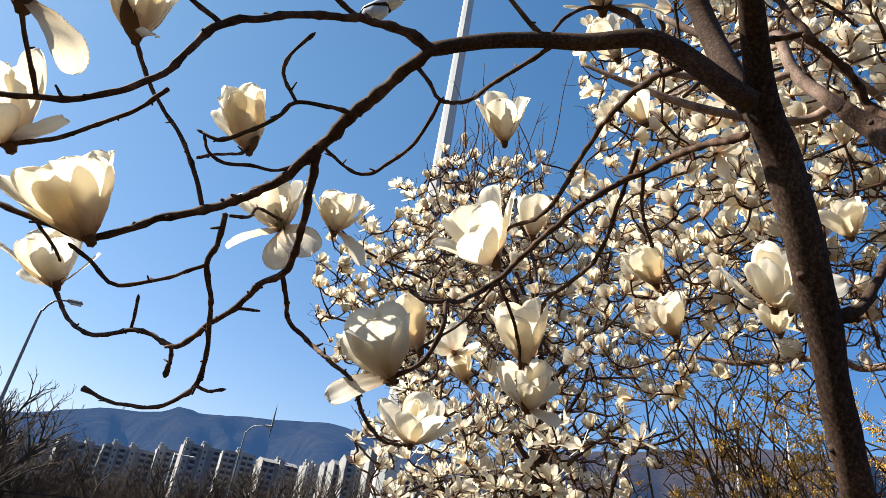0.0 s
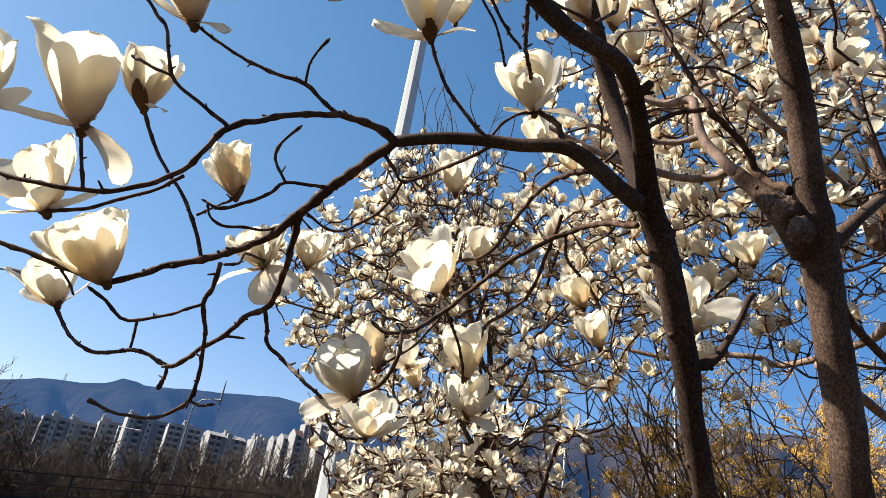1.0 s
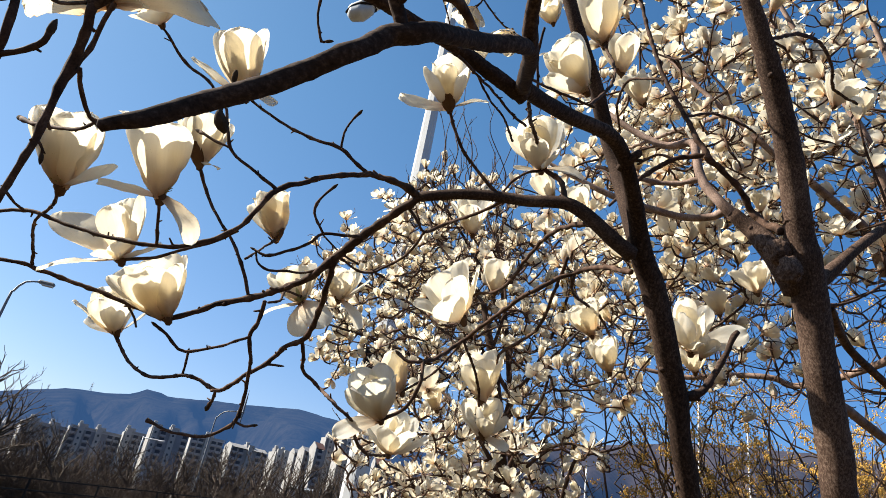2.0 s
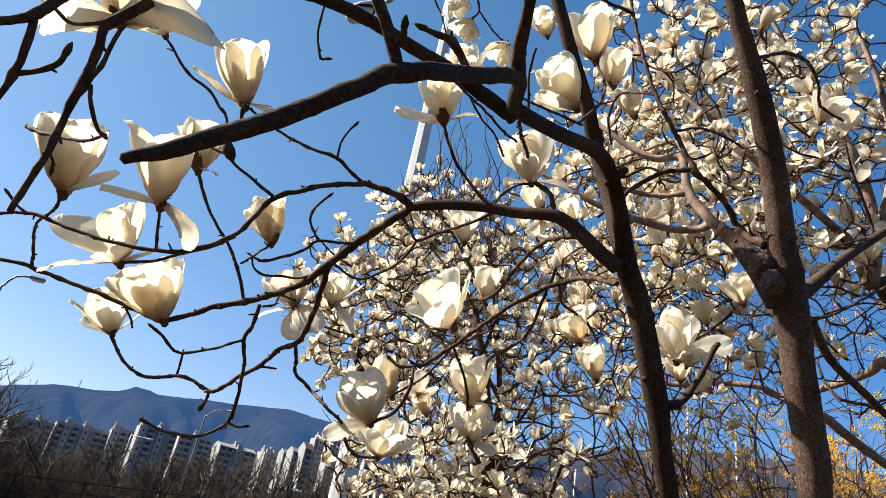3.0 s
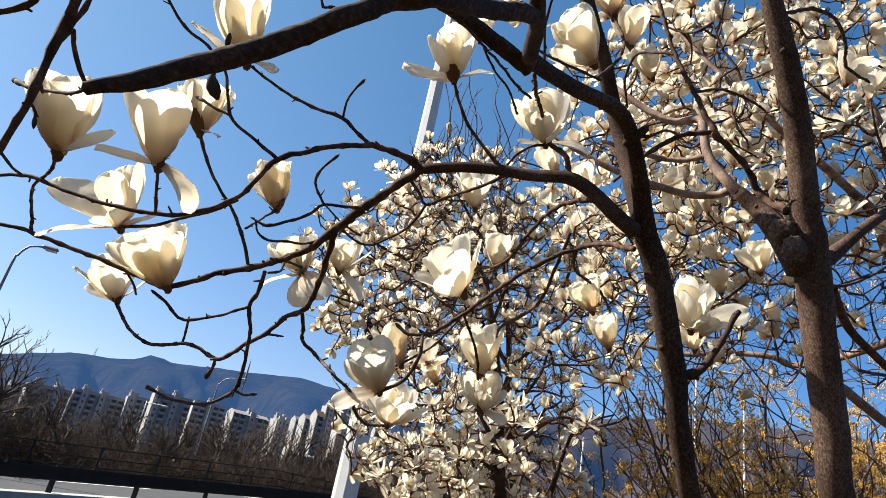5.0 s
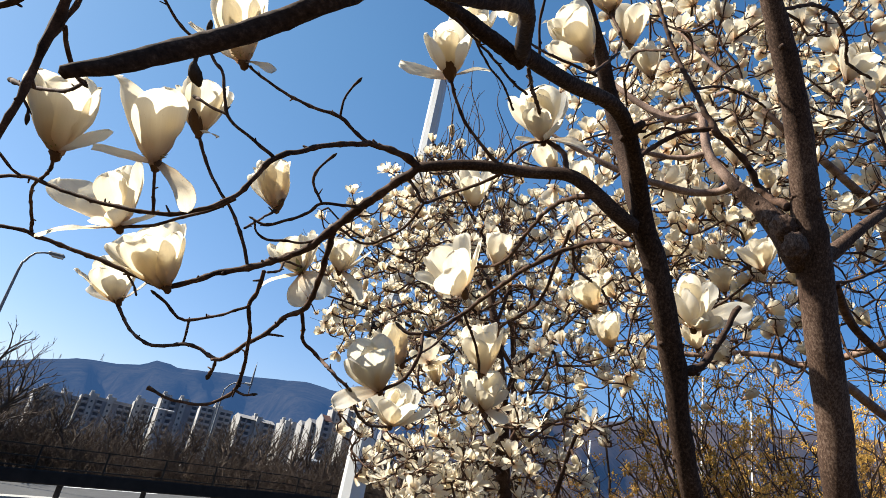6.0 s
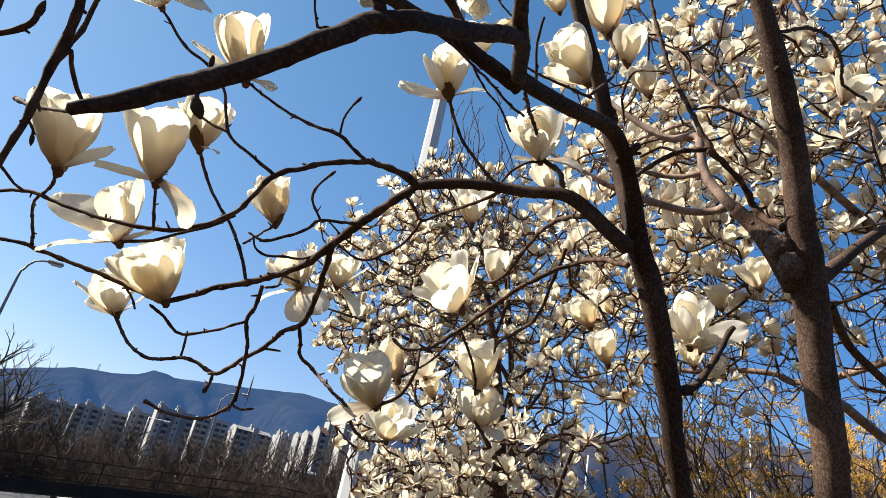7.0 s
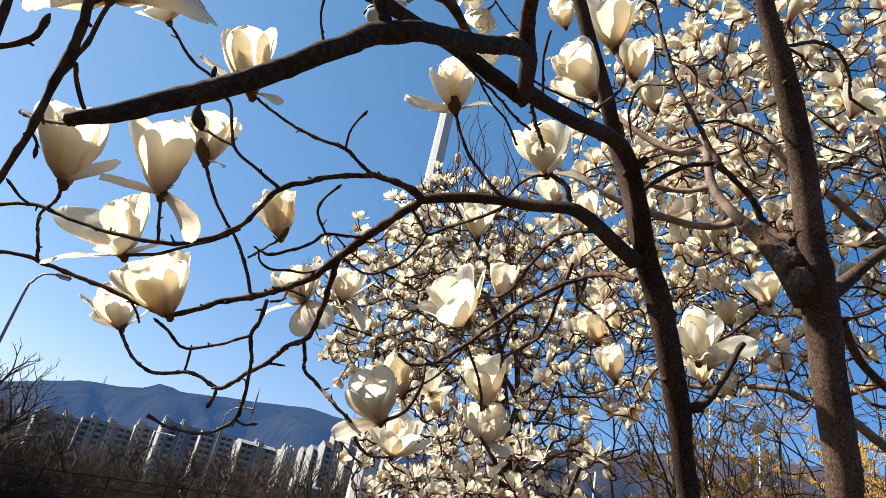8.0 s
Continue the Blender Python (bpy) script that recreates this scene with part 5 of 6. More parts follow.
def slim_post(x, y, h, arm):
    t = thing("slim_lamp_post", (x, y, 0), "thin white lamp post standing beyond the trees", "lamp post", "white posts")
    part("pole", pipe_mesh("pole", [(x, y, 0, 0.07), (x, y, h * 0.5, 0.055), (x, y, h, 0.045)], WHITE_PAINT, 10, 1.0), t)
    if arm:
        part("arm", pipe_mesh("arm", [(x, y, h - 0.1, 0.04), (x - arm, y, h - 0.1, 0.035)], WHITE_PAINT, 8, 0.5), t)
        part("lamp_head", box("lamp_head", (0.5, 0.24, 0.1), Matrix.Translation((x - arm, y, h - 0.13)), WHITE_PAINT, 0.03), t)


slim_post(12.7, 30.3, 10.2, 0)
slim_post(14.8, 29.8, 10.6, 1.0)
slim_post(7.7, 31.2, 6.4, 0)
slim_post(-23.2, 55.3, 6.2, -1.6)


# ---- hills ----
def hill_mat(name, stops, haze_glow):
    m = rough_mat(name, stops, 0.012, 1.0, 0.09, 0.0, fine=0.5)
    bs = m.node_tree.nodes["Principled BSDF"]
    # blue haze of the distance, put in as a glow of the surface
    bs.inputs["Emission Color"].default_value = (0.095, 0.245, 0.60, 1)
    bs.inputs["Emission Strength"].default_value = haze_glow
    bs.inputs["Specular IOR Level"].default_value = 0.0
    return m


HILL_FAR = hill_mat("far_hill_hazed", [(0.40, (0.005, 0.006, 0.006)), (0.65, (0.024, 0.021, 0.017))], 0.105)
HILL_NEAR = hill_mat("near_hill_hazed", [(0.35, (0.022, 0.017, 0.013)), (0.65, (0.066, 0.048, 0.036))], 0.058)


def hill(name, ridge, dist, deep, mat, label, seed):
    """A wooded range: ridge gives its skyline as (azimuth, height in degrees)."""
    az = np.array([r[0] for r in ridge])
    el = np.array([r[1] for r in ridge])
    verts, faces, nx, ny = [], [], 260, 26
    for j in range(ny + 1):
        t = j / ny
        for i in range(nx + 1):
            a = az[0] + (az[-1] - az[0]) * i / nx
            d = dist - deep * (1 - t)
            top = dist * math.tan(radians(float(np.interp(a, az, el))))
            x, y = d * math.sin(radians(a)), d * math.cos(radians(a))
            h = top * (t ** 1.25)
            bend = 0.35 * noise.noise(Vector((x / 700, y / 700, seed)))
            crease = noise.fractal(Vector((a * dist / 24000 + bend + seed, d / 2600, 0)), 0.8, 2.1, 3)
            spur = 1.0 - 2.4 * math.sqrt(crease * crease + 0.01)
            fine = noise.fractal(Vector((x / 45, y / 60, seed)), 0.8, 2.1, 4)
            h += top * 0.58 * spur * math.sin(math.pi * min(1, t)) + top * 0.018 * fine * (1.3 - 0.3 * t)
            verts.append((x, y, max(-5, min(h, top * (0.30 + 0.70 * t)))))
    for j in range(ny):
        for i in range(nx):
            a = j * (nx + 1) + i
            faces.append((a, a + 1, a + nx + 2, a + nx + 1))
    tagged(new(name, mesh_of(name, verts, faces, mat)), label, "hill", kind="structure")


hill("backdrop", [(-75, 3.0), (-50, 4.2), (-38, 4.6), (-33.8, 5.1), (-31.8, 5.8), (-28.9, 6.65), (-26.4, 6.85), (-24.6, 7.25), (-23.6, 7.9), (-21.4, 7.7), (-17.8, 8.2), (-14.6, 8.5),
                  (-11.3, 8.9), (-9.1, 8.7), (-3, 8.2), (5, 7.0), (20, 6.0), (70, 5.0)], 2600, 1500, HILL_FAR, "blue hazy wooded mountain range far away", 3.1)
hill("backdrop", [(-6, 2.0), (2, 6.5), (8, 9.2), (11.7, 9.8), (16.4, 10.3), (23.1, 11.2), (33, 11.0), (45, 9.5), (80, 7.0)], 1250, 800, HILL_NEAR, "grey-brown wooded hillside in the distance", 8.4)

# unseen range added round the back to cut light from the low sky
hill("backdrop", [(68, 6.0), (90, 9), (120, 13), (160, 14.5), (200, 14), (240, 12), (270, 7.5), (290, 3.5)], 900, 600, HILL_NEAR, "unseen wooded hillside added to block low sky light", 5.7)

# ---- apartment blocks ----
def facade_mat(name, a, b):
    return rough_mat(name, [(0.3, a), (0.7, b)], 0.15, 0.9, 2.0, 0.0, spec=0.1)


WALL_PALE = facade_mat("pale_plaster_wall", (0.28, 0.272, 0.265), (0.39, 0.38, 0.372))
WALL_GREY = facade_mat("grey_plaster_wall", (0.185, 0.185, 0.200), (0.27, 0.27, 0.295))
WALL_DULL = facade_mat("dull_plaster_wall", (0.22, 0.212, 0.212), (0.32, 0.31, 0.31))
ROOF_RED = facade_mat("red_brown_roof", (0.146, 0.078, 0.060), (0.230, 0.127, 0.101))
GLASS_DARK = facade_mat("dark_window", (0.045, 0.050, 0.062), (0.080, 0.086, 0.102))
BALCONY = facade_mat("balcony_panel", (0.27, 0.27, 0.28), (0.37, 0.37, 0.385))
WIN = box("window", (2.1, 0.25, 1.35), Matrix(), GLASS_DARK)
SLAB = box("balcony", (2.7, 0.7, 0.9), Matrix(), BALCONY)
SLIT = box("window", (0.8, 0.2, 1.0), Matrix(), GLASS_DARK)


def apartment(az0, az1, top_el, dist, turn, gable, shafts, wall, label, deep=9.0):
    """A slab block: bays of windows and balconies between pale stair shafts that rise above the roof."""
    az = (az0 + az1) / 2
    wide = (dist * radians(az1 - az0) - deep * math.sin(radians(turn))) / math.cos(radians(turn))
    x, y = dist * math.sin(radians(az)), dist * math.cos(radians(az))
    h = 1.7 + dist * math.tan(radians(top_el))
    m = Matrix.Translation((x, y, 0)) @ Matrix.Rotation(radians(-az + turn), 4, "Z")
    t = thing("apartment_block", (x, y, 0), label, "apartment block", "apartment blocks")
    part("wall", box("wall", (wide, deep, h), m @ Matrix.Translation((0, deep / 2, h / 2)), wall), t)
    prof = [(-0.3, 0), (deep + 0.3, 0), (deep + 0.3, h + 0.9), (deep / 2, h + 0.9 + gable), (-0.3, h + 0.9)]
    bm = bmesh.new()
    a = [bm.verts.new(m @ Vector((-wide / 2 - 0.5, p, q))) for p, q in prof]
    b = [bm.verts.new(m @ Vector((-wide / 2 - 0.01, p, q))) for p, q in prof]
    bm.faces.new(a)
    bm.faces.new(b[::-1])
    for k in range(5):
        bm.faces.new((a[k], b[k], b[(k + 1) % 5], a[(k + 1) % 5]))
    bmesh.ops.recalc_face_normals(bm, faces=bm.faces)
    # sunlit look of the end, put into a paler colour than the long wall
    part("end_wall", bm_mesh("end_wall", bm, WALL_PALE), t, "pale end wall with its sunlight put into the colour")
    if gable:   # pitched roof behind the gable
        verts = [m @ Vector((sx * (wide / 2 + 0.2), yy, zz)) for sx in (-1, 1) for yy, zz in ((-0.5, h + 0.4), (deep / 2, h + 0.7 + gable), (deep + 0.5, h + 0.4))]
        part("roof", mesh_of("roof", verts, [(0, 1, 4, 3), (1, 2, 5, 4), (0, 2, 1), (3, 4, 5), (0, 3, 5, 2)], ROOF_RED if gable > 2.5 else wall, False), t)
    else:
        part("roof", box("roof", (wide + 0.4, deep + 0.6, 0.5), m @ Matrix.Translation((0.2, deep / 2, h + 0.25)), BALCONY), t)
        part("parapet", box("parapet", (wide, 0.3, 0.9), m @ Matrix.Translation((0.2, -0.1, h + 0.95)), WALL_DULL), t)
    for f in shafts:
        px = (f - 0.5) * wide
        part("stair_shaft", box("stair_shaft", (2.6, 1.4, h + 2.4), m @ Matrix.Translation((px, -0.3, h / 2 + 1.2)), WALL_PALE), t)
        part("lift_head", box("lift_head", (4.2, 4.0, 2.6), m @ Matrix.Translation((px + 0.7, deep * 0.5, h + 1.6)), WALL_DULL), t)
        part("roof_tank", box("roof_tank", (1.6, 1.6, 1.4), m @ Matrix.Translation((px - 0.4, deep * 0.5, h + 3.5)), WALL_PALE, 0.2), t)
    n, cols = int(h / 2.8), max(1, round(wide / 3.3))
    taken = [(f - 0.5) * wide for f in shafts]
    for f in range(max(0, n - 9), n):
        z = h - 2.8 * (n - f) + 1.6
        for c in range(cols):
            px = -wide / 2 + (c + 0.5) * wide / cols
            if any(abs(px - q) < 2.4 for q in taken):
                continue
            for me, off, zz in ((WIN, -0.05, z + 0.45), (SLAB, -0.33, z - 0.75)):
                o = under(t, new(me.name.split(".")[0], me))
                o.matrix_basis = m @ Matrix.Translation((px, off, zz))
        for q in taken:
            o = under(t, new("window", SLIT))
            o.matrix_basis = m @ Matrix.Translation((q, -1.02, z))
    return t


LONG, TOWER = "long grey apartment slab with pale stair shafts and balconies", "narrow apartment tower with a white gabled end wall"
apartment(-34.5, -31.2, 3.0, 375, 8, 0, (0.3, 0.8), WALL_GREY, LONG)
apartment(-31.1, -28.0, 3.55, 345, 8, 0, (0.20, 0.68), WALL_DULL, LONG)
apartment(-28.0, -24.2, 3.85, 350, 6, 0, (0.20, 0.55), WALL_GREY, LONG)
apartment(-24.2, -22.4, 4.25, 345, 6, 0, (0.15,), WALL_DULL, LONG)
apartment(-22.4, -19.3, 4.95, 330, 10, 0, (0.08, 0.56), WALL_GREY, LONG)
apartment(-19.3, -16.6, 5.0, 350, 8, 0, (0.5,), WALL_DULL, LONG)
apartment(-17.5, -16.2, 4.35, 385, 4, 0, (), WALL_GREY, LONG)
apartment(-16.2, -12.7, 4.80, 335, 22, 1.6, (0.5,), WALL_DULL, TOWER)
apartment(-12.6, -11.0, 5.0, 355, 24, 0, (0.2, 0.75), WALL_GREY, LONG)
apartment(-11.0, -10.2, 5.25, 345, 28, 2.0, (), WALL_DULL, TOWER, 5.0)
apartment(-10.3, -9.2, 5.55, 335, 28, 2.0, (), WALL_GREY, TOWER, 6.0)
apartment(-9.4, -8.2, 5.95, 330, 28, 2.8, (), WALL_DULL, TOWER, 6.5)
apartment(-8.7, -7.4, 6.9, 360, 24, 0, (0.4,), WALL_GREY, TOWER, 6.0)
apartment(-7.4, -5.8, 7.1, 350, 24, 1.8, (0.5,), WALL_DULL, TOWER, 7.0)
apartment(-5.7, -4.2, 6.2, 340, 20, 1.8, (), WALL_DULL, TOWER, 6.0)
apartment(-4.1, -2.4, 5.6, 360, 18, 2.8, (), WALL_GREY, TOWER, 6.0)


def pylon(az, el, dist, h, label):
    """A lattice power pylon on the ridge."""
    a = radians(az)
    base = Vector((dist * math.sin(a), dist * math.cos(a), dist * math.tan(radians(el)) - 4))
    t = thing("power_pylon", base, label, "pylon", "pylons")
    feet = [base + Vector((sx * h * 0.10, sy * h * 0.10, 0)) for sx, sy in ((-1, -1), (1, -1), (1, 1), (-1, 1))]
    top = base + Vector((0, 0, h))
    verts, faces = [], []
    for f in feet:
        tube_into(verts, faces, [(*f, 0.35), (*top, 0.25)], 4)
    for k in range(6):
        p, q = (k / 6), ((k + 1) / 6)
        for f, g in zip(feet, feet[1:] + feet[:1]):
            tube_into(verts, faces, [(*f.lerp(top, p), 0.2), (*g.lerp(top, q), 0.2)], 3)
    part("lattice", mesh_of("lattice", verts, faces, STEEL), t)
    for u in (0.62, 0.76, 0.9):
        part("cross_arm", box("cross_arm", (h * 0.34, 0.5, 0.5), Matrix.Translation(base + Vector((0, 0, h * u))), STEEL, 0.1), t)


pylon(-30.4, 6.1, 2600, 26, "grey steel lattice pylon on the mountain ridge")
pylon(-27.6, 6.75, 2600, 34, "grey steel lattice pylon on the mountain ridge")

shed = thing("warehouse", (-20, 120, 0), "low pale warehouse with a shallow roof behind the bushes", "warehouse")
part("wall", box("wall", (6, 5, 7.2), Matrix.Translation((-19, 121, 3.6)), WALL_GREY), shed)
part("roof", box("roof", (6.6, 5.6, 0.3), Matrix.Translation((-19, 121, 7.4)) @ Matrix.Rotation(radians(6), 4, "X"), STEEL), shed)


# ---- bare trees and brush beyond the road ----
BARE = rough_mat("bare_branch", [(0.3, (0.026, 0.017, 0.012)), (0.7, (0.088, 0.060, 0.042))], 3, 0.9, 30, 0.0)
BRUSH = rough_mat("dry_brush", [(0.3, (0.022, 0.015, 0.010)), (0.7, (0.075, 0.046, 0.030))], 0.8, 0.95, 8, 0.0)


def bare_tree_meshes(seed, h):
    """Trunk and a bare fan of branches, standing at the origin."""
    rng = random.Random(seed)
    tv, tf, bv, bf = [], [], [], []
    def grow(p, d, ln, r, lvl):
        line = []
        for s in range(5):
            t = s / 4
            line.append((*p, r * (1 - 0.45 * t)))
            if s < 4:
                d = (d + Vector((rng.uniform(-1, 1), rng.uniform(-1, 1), rng.uniform(-0.3, 0.8))) * 0.16).normalized()
                p = p + d * ln / 4
        if lvl == 0:
            tube_into(tv, tf, line, 8, 0.1, 5)
        else:
            tube_into(bv, bf, line if lvl < 3 else line[::2], 5 if lvl < 3 else 3, caps=lvl < 3)
        if lvl < 5:
            for k in range(rng.choice((3, 4)) if lvl < 3 else 2):
                q = Vector(line[rng.randrange(2, 5)][:3]) if k else Vector(line[-1][:3])
                o = (d + Vector((rng.uniform(-1, 1), rng.uniform(-1, 1), rng.uniform(-0.25, 0.6))) * 0.95).normalized()
                grow(q, o, ln * rng.uniform(0.5, 0.78), r * 0.60, lvl + 1)
    grow(Vector((0, 0, -0.1)), Vector((0, 0, 1)), h * 0.32, h * 0.022, 0)
    return mesh_of("trunk", tv, tf, BARE), mesh_of("bough", bv, bf, BARE)


KINDS = [bare_tree_meshes(s, 6.0) for s in (11, 12, 13)]


def bare_tree(x, y, z, size, spin, kind):
    t = thing("bare_tree", (x, y, z), "leafless brown tree with thin spreading branches", "tree", "bare trees")
    t.scale = (size, size, size)
    t.rotation_euler = (0, 0, spin)
    for nm, me in zip(("trunk", "bough"), KINDS[kind]):
        o = new(nm, me)
        o.parent = t
    return t


def beyond_road(az, spare):
    """How far off the strip past the road's far railing begins, in the direction az."""
    a = radians(az)
    return (29.6 + spare) / (0.598 * math.cos(a) - 0.802 * math.sin(a))


rng = random.Random(5)
TREE_AZ, TREE_EL = (-36, -32.8, -31.8, -30.7, -29, -27, -23.6, -19.3, -14.8, -10, -5.7, 0, 8), (3.5, 3.5, 3.8, 3.6, 3.2, 3.2, 3.7, 3.9, 4.2, 4.4, 4.5, 4.6, 4.6)
for k in range(84):
    az = -36 + 0.60 * k + rng.uniform(-0.6, 0.6)
    away = beyond_road(az, rng.uniform(1.5, 14))
    tall = 1.7 + away * math.tan(radians(float(np.interp(az, TREE_AZ, TREE_EL)) + rng.uniform(-1.0, 0.7)))
    bare_tree(away * math.sin(radians(az)), away * math.cos(radians(az)), 0.0, tall / 4.5, rng.uniform(0, 6), k % 3)
bare_tree(-15.9, 23.2, 0.0, 1.0, 1.0, 0)
bare_tree(-17.2, 25.5, 0.0, 1.1, 3.0, 2)
bare_tree(-19.0, 27.0, 0.0, 1.5, 2.0, 1)


def brush_mesh(seed):
    """A thicket of crooked dry stems about 3 m across, each forking into finer ones."""
    rng = random.Random(seed)
    verts, faces = [], []

    def stem(p, d, ln, r, lvl):
        line = [(*p, r)]
        for s in range(3):
            d = (d + Vector((rng.gauss(0, 1), rng.gauss(0, 1), rng.gauss(0.15, 0.7))) * 0.22).normalized()
            p = p + d * ln / 3
            line.append((*p, r * (1 - 0.2 * (s + 1))))
        tube_into(verts, faces, line if lvl < 2 else line[::3], 4 if lvl == 0 else 3, caps=False)
        if lvl < 3:
            for k in range(3 if lvl else 4):
                q = Vector(line[rng.randrange(1, 4)][:3])
                o = (d + Vector((rng.gauss(0, 0.6), rng.gauss(0, 0.6), rng.gauss(0.1, 0.4)))).normalized()
                stem(q, o, ln * rng.uniform(0.45, 0.75), r * 0.6, lvl + 1)

    for k in range(16):
        p = Vector((rng.gauss(0, 0.8), rng.gauss(0, 0.8), -0.1))
        stem(p, Vector((rng.gauss(0, 0.3), rng.gauss(0, 0.3), 1)).normalized(), rng.uniform(0.5, 1.05), 0.026, 0)
    return mesh_of("brush", verts, faces, BRUSH)


BRUSHES = [brush_mesh(21), brush_mesh(22)]
rng = random.Random(9)
for k in range(190):
    az = rng.uniform(-38, 12)
    away = beyond_road(az, rng.uniform(0.5, 10))
    tall = 1.7 + away * math.tan(radians(float(np.interp(az, TREE_AZ, TREE_EL)) - 0.8 + rng.uniform(-1.2, 0.7)))
    o = new("brush", BRUSHES[k % 2])
    tagged(o, "dense dry brown brushwood beyond the road", "brush", "brush", "stuff")
    sc = max(0.6, tall / 2.1)
    o.matrix_basis = Matrix.LocRotScale((away * math.sin(radians(az)), away * math.cos(radians(az)), 0.0), Euler((0, 0, rng.uniform(0, 6))), (sc, sc, sc))


# ---- the magnolias ----
def magnolia(key, limbs, label, seed):
    base = limbs[0][2][0][:3] if limbs[0][0] == "trunk" else limbs[0][2][0][:3]
    t = thing("magnolia_tree", (base[0], base[1], max(0, base[2] if limbs[0][0] != "trunk" else 0)), label, "magnolia tree", "magnolia trees")
    rng = random.Random(seed)
    for name, mat, ctrl in limbs:
        part(name, limb_mesh(name, ctrl, MATS[mat], rng), t)
    return t


TREES = {
    "A": magnolia("A", BOUGHS["A"], "young magnolia with dark crooked branches and open cream flowers", 1),
    "B": magnolia("B", BOUGHS["B"], "grey-brown magnolia trunk with a knotty fork and cream flowers", 2),
    "C": magnolia("C", BOUGHS["C"], "magnolia full of small cream-white flowers behind the others", 3),
    "D": magnolia("D", BOUGHS["D"], "brown magnolia densely covered in cream-white flowers", 5),
    "E": magnolia("E", BOUGHS["E"], "slender magnolia with many small white flowers farther back", 6),
    "X": magnolia("X", BOUGHS["X"], "dark magnolia branch tips hanging close overhead", 4),
}


def burl(c, r, seed):
    """A knotty swelling where branches were cut."""
    bm = bmesh.new()
    bmesh.ops.create_icosphere(bm, subdivisions=4, radius=1.0)
    for v in bm.verts:
        p = v.co.copy()
        v.co = Vector(c) + Vector((p.x * r[0], p.y * r[1], p.z * r[2])) * (1 + 0.20 * noise.fractal(p * 2.2 + Vector((seed, 0, 0)), 0.7, 2.0, 4))
    part("burl", bm_mesh("burl", bm, BARK, True), TREES["B"], "rough knotty burl")


burl((0.549, 0.986, 2.272), (0.022, 0.020, 0.024), 1)
burl((0.534, 1.0, 2.292), (0.016, 0.015, 0.019), 5)
burl((0.557, 0.966, 2.228), (0.020, 0.016, 0.026), 9)
burl((0.565, 0.965, 2.325), (0.012, 0.012, 0.010), 12)
for k, (key, base, tip, opening, count, kind) in enumerate(BLOOMS):
    near_flower(TREES[key], base, tip, opening, count, kind, 100 + k)


# two dark buds on the bare limb overhead
for line in ([(-0.1159, 0.2117, 1.8573, 0.0009), (-0.1163, 0.2131, 1.8531, 0.0009), (-0.1163, 0.2136, 1.8513, 0.0019), (-0.1155, 0.2150, 1.8488, 0.0028), (-0.1144, 0.2167, 1.8470, 0.0023), (-0.1134, 0.2183, 1.8453, 0.0006)],
             [(-0.1129, 0.2097, 1.8621, 0.0007), (-0.1129, 0.2084, 1.8639, 0.0008), (-0.1127, 0.2071, 1.8658, 0.0012), (-0.1124, 0.2061, 1.8673, 0.0010), (-0.1123, 0.2053, 1.8684, 0.0004)]):
    part("bud", pipe_mesh("bud", line, BUD, 10, 0.0012), TREES["A"])


def along(limbs, names, lo=0.0):
    """Places on the limbs from which twigs may grow."""
    out = []
    for name, _, ctrl in limbs:
        if name in names:
            out += [tuple(q[:3]) for q in spline(ctrl, 0.12) if q[2] > lo]
    return out


crown(TREES["C"], along(BOUGHS["C"], ("limb",)), [
    ((0.05, 3.45, 2.80), (0.60, 0.85, 0.62), 215), ((0.18, 3.7, 3.4), (0.52, 0.80, 0.48), 105), ((0.45, 3.3, 2.45), (0.45, 0.7, 0.30), 60)],
    31, 0.061, 0.0038, 0.12, (3, 7), MIXED)
crown(TREES["C"], along(BOUGHS["C"], ("limb",)), [
    ((0.08, 3.20, 2.07), (0.54, 0.70, 0.36), 215), ((0.10, 3.05, 1.83), (0.28, 0.5, 0.22), 75), ((0.50, 3.2, 2.10), (0.38, 0.70, 0.38), 60)],
    36, 0.063, 0.0034, 0.10, (2, 6), STARS)
crown(TREES["E"], along(BOUGHS["E"], ("limb",)), [
    ((-0.42, 4.7, 3.25), (0.78, 1.0, 0.66), 310), ((-0.12, 4.5, 3.85), (0.60, 0.95, 0.50), 205), ((-0.80, 4.6, 3.35), (0.36, 0.8, 0.50), 60), ((0.60, 4.6, 3.6), (0.70, 1.0, 0.60), 190)],
    33, 0.082, 0.0040, 0.08, (2, 4), FAR_FLOWERS)
crown(TREES["B"], along(BOUGHS["B"], ("limb", "branch"), 2.2), [
    ((0.80, 1.75, 3.05), (0.46, 0.55, 0.44), 110), ((0.68, 2.0, 2.85), (0.42, 0.60, 0.34), 120), ((1.10, 1.6, 2.80), (0.35, 0.4, 0.35), 36), ((0.72, 2.4, 2.60), (0.42, 0.7, 0.36), 95)],
    32, 0.058, 0.0025, 0.06, (1, 4), FAR_FLOWERS)
crown(TREES["D"], along(BOUGHS["D"], ("limb", "branch"), 2.2), [
    ((1.15, 2.3, 3.85), (0.66, 0.75, 0.55), 230), ((1.60, 2.3, 3.90), (0.52, 0.80, 0.60), 150), ((0.62, 2.3, 3.75), (0.32, 0.75, 0.45), 90), ((0.88, 2.6, 3.20), (0.50, 0.80, 0.34), 120),
    ((1.60, 2.2, 3.20), (0.42, 0.60, 0.36), 60), ((1.45, 2.9, 2.95), (0.48, 0.7, 0.36), 44), ((0.95, 1.75, 3.35), (0.45, 0.3, 0.4), 60)], 34, 0.062, 0.0024, 0.03, (0, 3), FAR_FLOWERS)
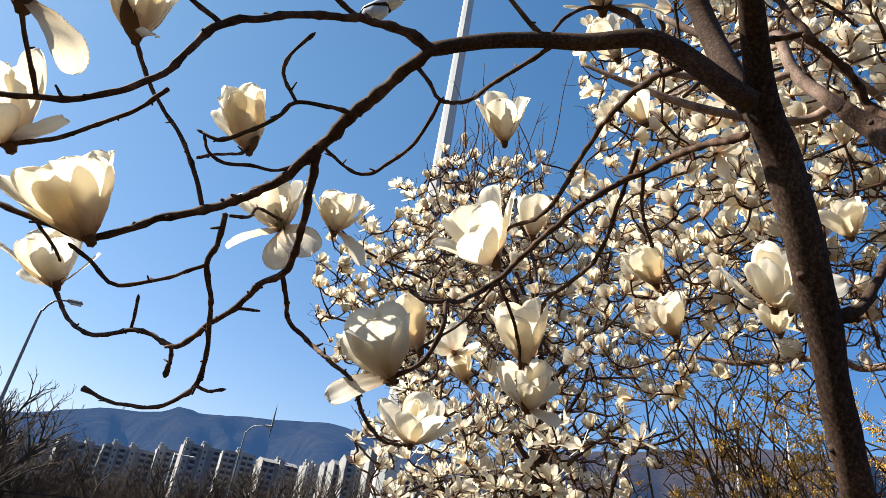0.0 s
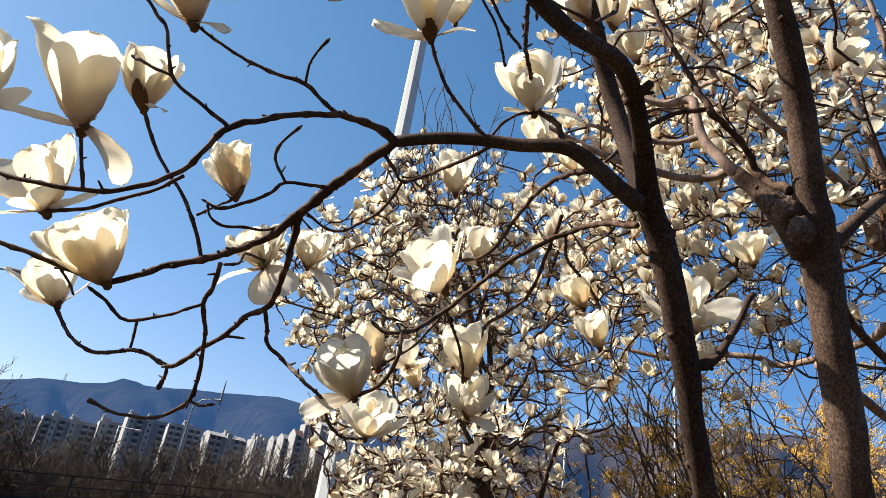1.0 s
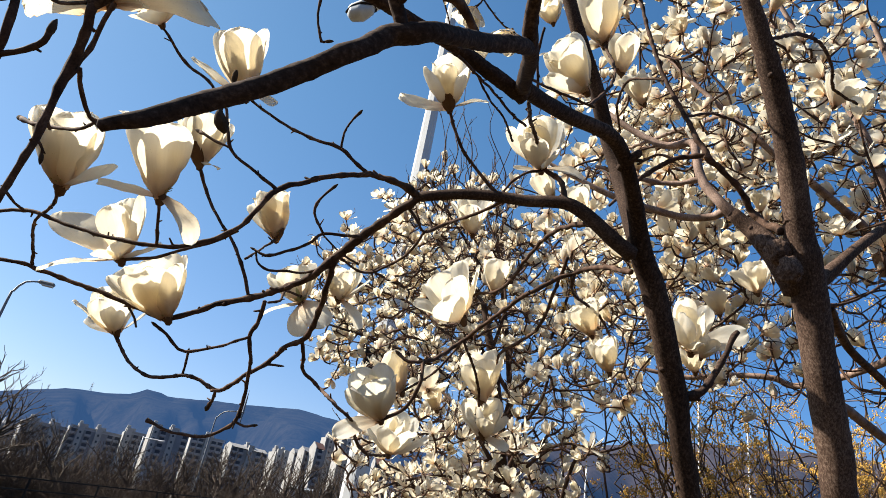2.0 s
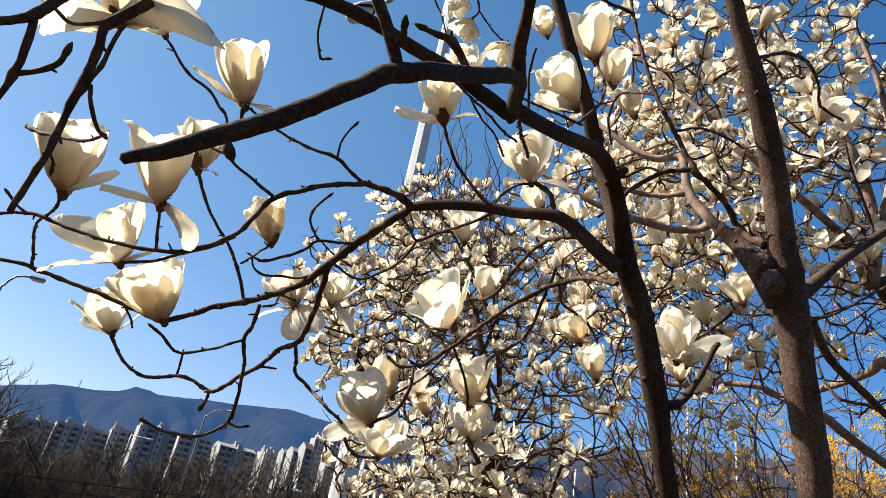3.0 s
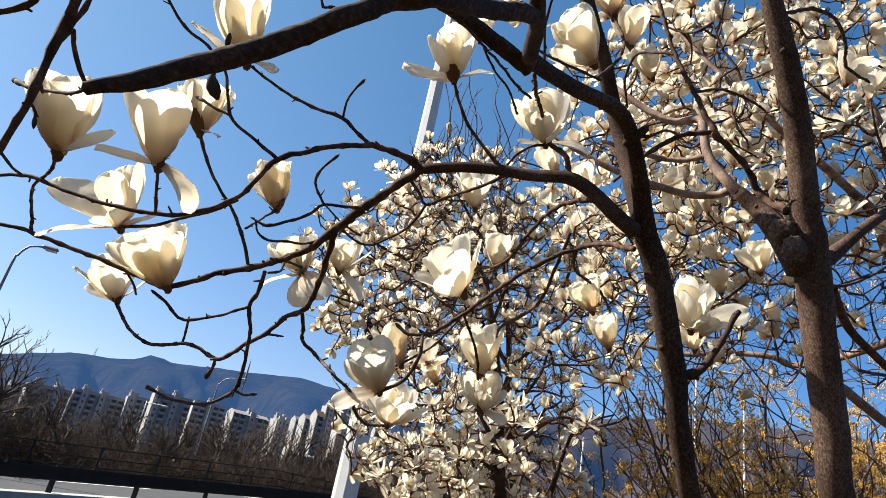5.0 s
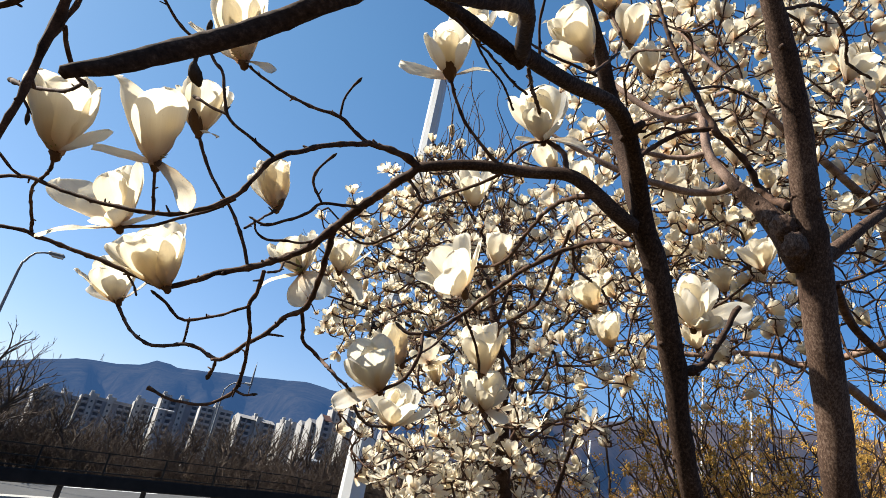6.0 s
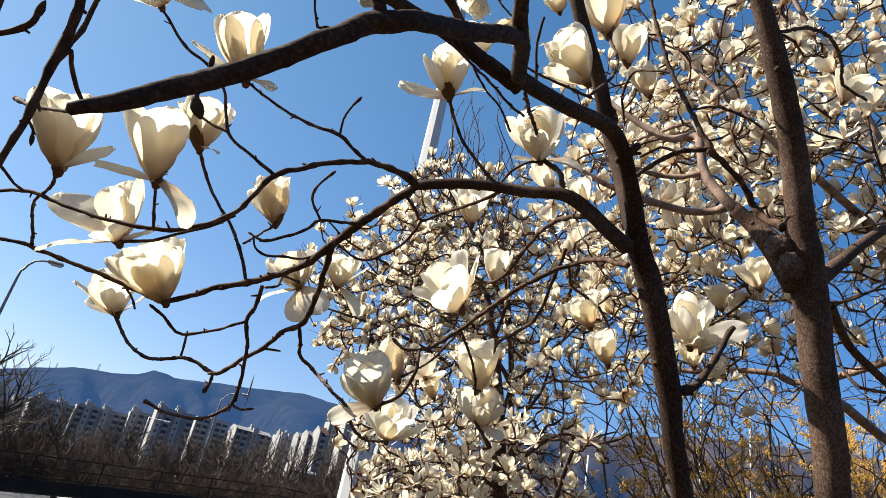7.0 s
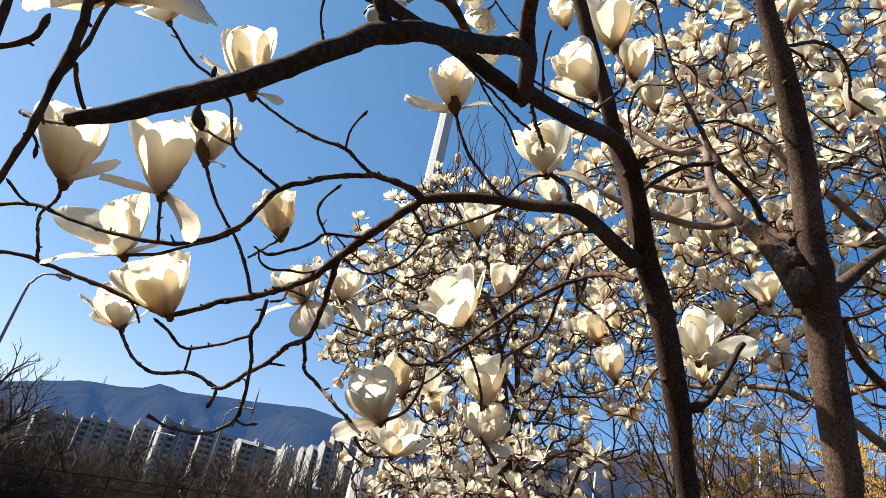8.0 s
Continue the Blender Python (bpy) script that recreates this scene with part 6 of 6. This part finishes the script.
crown(TREES["D"], along(BOUGHS["D"], ("trunk", "limb"), 2.0), [((1.15, 1.75, 2.55), (0.35, 0.35, 0.40), 60), ((0.95, 2.3, 2.55), (0.45, 0.4, 0.30), 70)], 35, 0.062, 0.0022, 0.60, (3, 8))


def shoots(tree, c, r, n, seed):
    """Thin straight shoots that stand up out of the crown."""
    rng = random.Random(seed)
    verts, faces = [], []
    for k in range(n):
        p = Vector(c) + Vector(rng.uniform(-1, 1) * r[i] for i in range(3))
        d = Vector((rng.gauss(0.05, 0.20), rng.gauss(0, 0.16), 1)).normalized()
        ln = rng.uniform(0.35, 0.75)
        bend = Vector((rng.gauss(0, 0.035), rng.gauss(0, 0.03), 0))
        line = spline([(*p, 0.0042), (*(p + d * ln * 0.35 - bend), 0.0034), (*(p + d * ln * 0.7 + bend), 0.0028), (*(p + d * ln), 0.0018)], 0.05)
        tube_into(verts, faces, line, 5)
        for s in range(rng.randrange(1, 4)):   # short side spurs
            q = Vector(line[rng.randrange(1, len(line) - 1)][:3])
            o = (d + Vector((rng.gauss(0, 0.6), rng.gauss(0, 0.6), 0))).normalized() * rng.uniform(0.04, 0.14)
            tube_into(verts, faces, [(*q, 0.0022), (*(q + o * 0.5 + Vector((0, 0, 0.008))), 0.002), (*(q + o), 0.0014)], 4)
    tagged(part("shoot_growth", mesh_of("shoot_growth", verts, faces, TWIG), tree), kind="stuff")


shoots(TREES["E"], (0.02, 3.6, 3.65), (0.32, 0.3, 0.14), 26, 51)


# ---- shrub with yellow flower tufts ----
YELLOW = rough_mat("yellow_florets", [(0.3, (0.44, 0.23, 0.035)), (0.7, (0.74, 0.46, 0.10))], 60, 0.7, 400, 0.0)


STEM = rough_mat("shrub_stem", [(0.3, (0.036, 0.021, 0.013)), (0.7, (0.14, 0.085, 0.052))], 20, 0.85, 200, 0.0)


def yellow_shrub(base, zones, seed):
    """A leafless shrub: crooked stems, side branches and twiglets, and tufts of tiny florets."""
    rng = random.Random(seed)
    t = thing("cornel_shrub", base, "leafless shrub with small yellow flower tufts along its stems", "shrub")
    verts, faces, fv, ff = [], [], [], []

    def tuft(x, n):
        for b in range(n):
            d = Vector((rng.gauss(0, 1), rng.gauss(0, 1), rng.gauss(0.2, 1))).normalized()
            q = x + d * rng.uniform(0.006, 0.042)
            sz = rng.uniform(0.0036, 0.0068)
            f0 = len(fv)
            fv.extend(q + Vector(v) * sz for v in ((1, 0, 0), (-0.5, 0.87, 0), (-0.5, -0.87, 0), (0, 0, 1.1), (0, 0, -1.1)))
            ff.extend(((f0, f0 + 1, f0 + 3), (f0 + 1, f0 + 2, f0 + 3), (f0 + 2, f0, f0 + 3), (f0 + 1, f0, f0 + 4), (f0 + 2, f0 + 1, f0 + 4), (f0, f0 + 2, f0 + 4)))

    def crooked(p, d, ln, r, bend):
        line, n = [], max(4, int(ln / 0.09))
        for s in range(n + 1):
            line.append((*p, r * (1 - 0.6 * s / n)))
            d = (d + Vector((rng.gauss(0, 1), rng.gauss(0, 1), rng.gauss(0.1, 1))) * bend).normalized()
            p = p + d * ln / n
        tube_into(verts, faces, line, 5 if r > 0.004 else 4)
        return line, d

    for c, r, n, bloom_share in zones:
        for k in range(n):
            tip = Vector(c) + Vector(rng.uniform(-1, 1) * r[i] for i in range(3))
            foot = Vector(base) + Vector((rng.uniform(-1.1, 0.5), rng.uniform(-0.6, 0.6), 0))
            gap = tip - foot
            mid = foot + gap * 0.5 + Vector((rng.gauss(0.12, 0.3), rng.gauss(0, 0.2), rng.gauss(0.10, 0.15))) * gap.length * 0.3
            line = spline([(*foot, 0.015), (*mid, 0.009), (*tip, 0.003)], 0.10)
            for q in line:
                q[:3] += np.array(noise.noise_vector(Vector(q[:3]) * 3.2 + Vector((k * 3.1, 0, 0)))) * 0.11
            tube_into(verts, faces, line, 6)
            for s in range(6):
                i = rng.randrange(len(line) // 3, len(line) - 1)
                d = (Vector(line[i + 1][:3]) - Vector(line[i][:3])).normalized()
                o = (d * 0.9 + Vector((rng.gauss(0, 0.8), rng.gauss(0, 0.8), rng.uniform(-0.4, 0.8)))).normalized()
                side, d2 = crooked(Vector(line[i][:3]), o, rng.uniform(0.20, 0.65), 0.0048, 0.34)
                for g in range(5):
                    q = Vector(side[rng.randrange(1, len(side))][:3])
                    o2 = (d2 + Vector((rng.gauss(0, 0.9), rng.gauss(0, 0.9), rng.gauss(0.1, 0.8)))).normalized()
                    small, _ = crooked(q, o2, rng.uniform(0.06, 0.20), 0.0022, 0.35)
                    if rng.random() < bloom_share:
                        tuft(Vector(small[-1][:3]), rng.randrange(20, 34))
                    if rng.random() < bloom_share * 0.5:
                        tuft(Vector(small[1][:3]), rng.randrange(6, 13))
    part("stem", mesh_of("stem", verts, faces, STEM), t)
    tagged(part("floret_tuft", mesh_of("floret_tuft", fv, ff, YELLOW, False), t, "tiny yellow flower tufts"), kind="stuff")


yellow_shrub((3.3, 4.6, 0.0), [((1.55, 4.2, 2.40), (1.3, 0.7, 0.45), 50, 0.95), ((2.6, 4.0, 2.4), (0.6, 0.6, 0.5), 30, 0.95), ((1.9, 4.3, 3.15), (1.1, 0.6, 0.50), 28, 0.7)], 41)
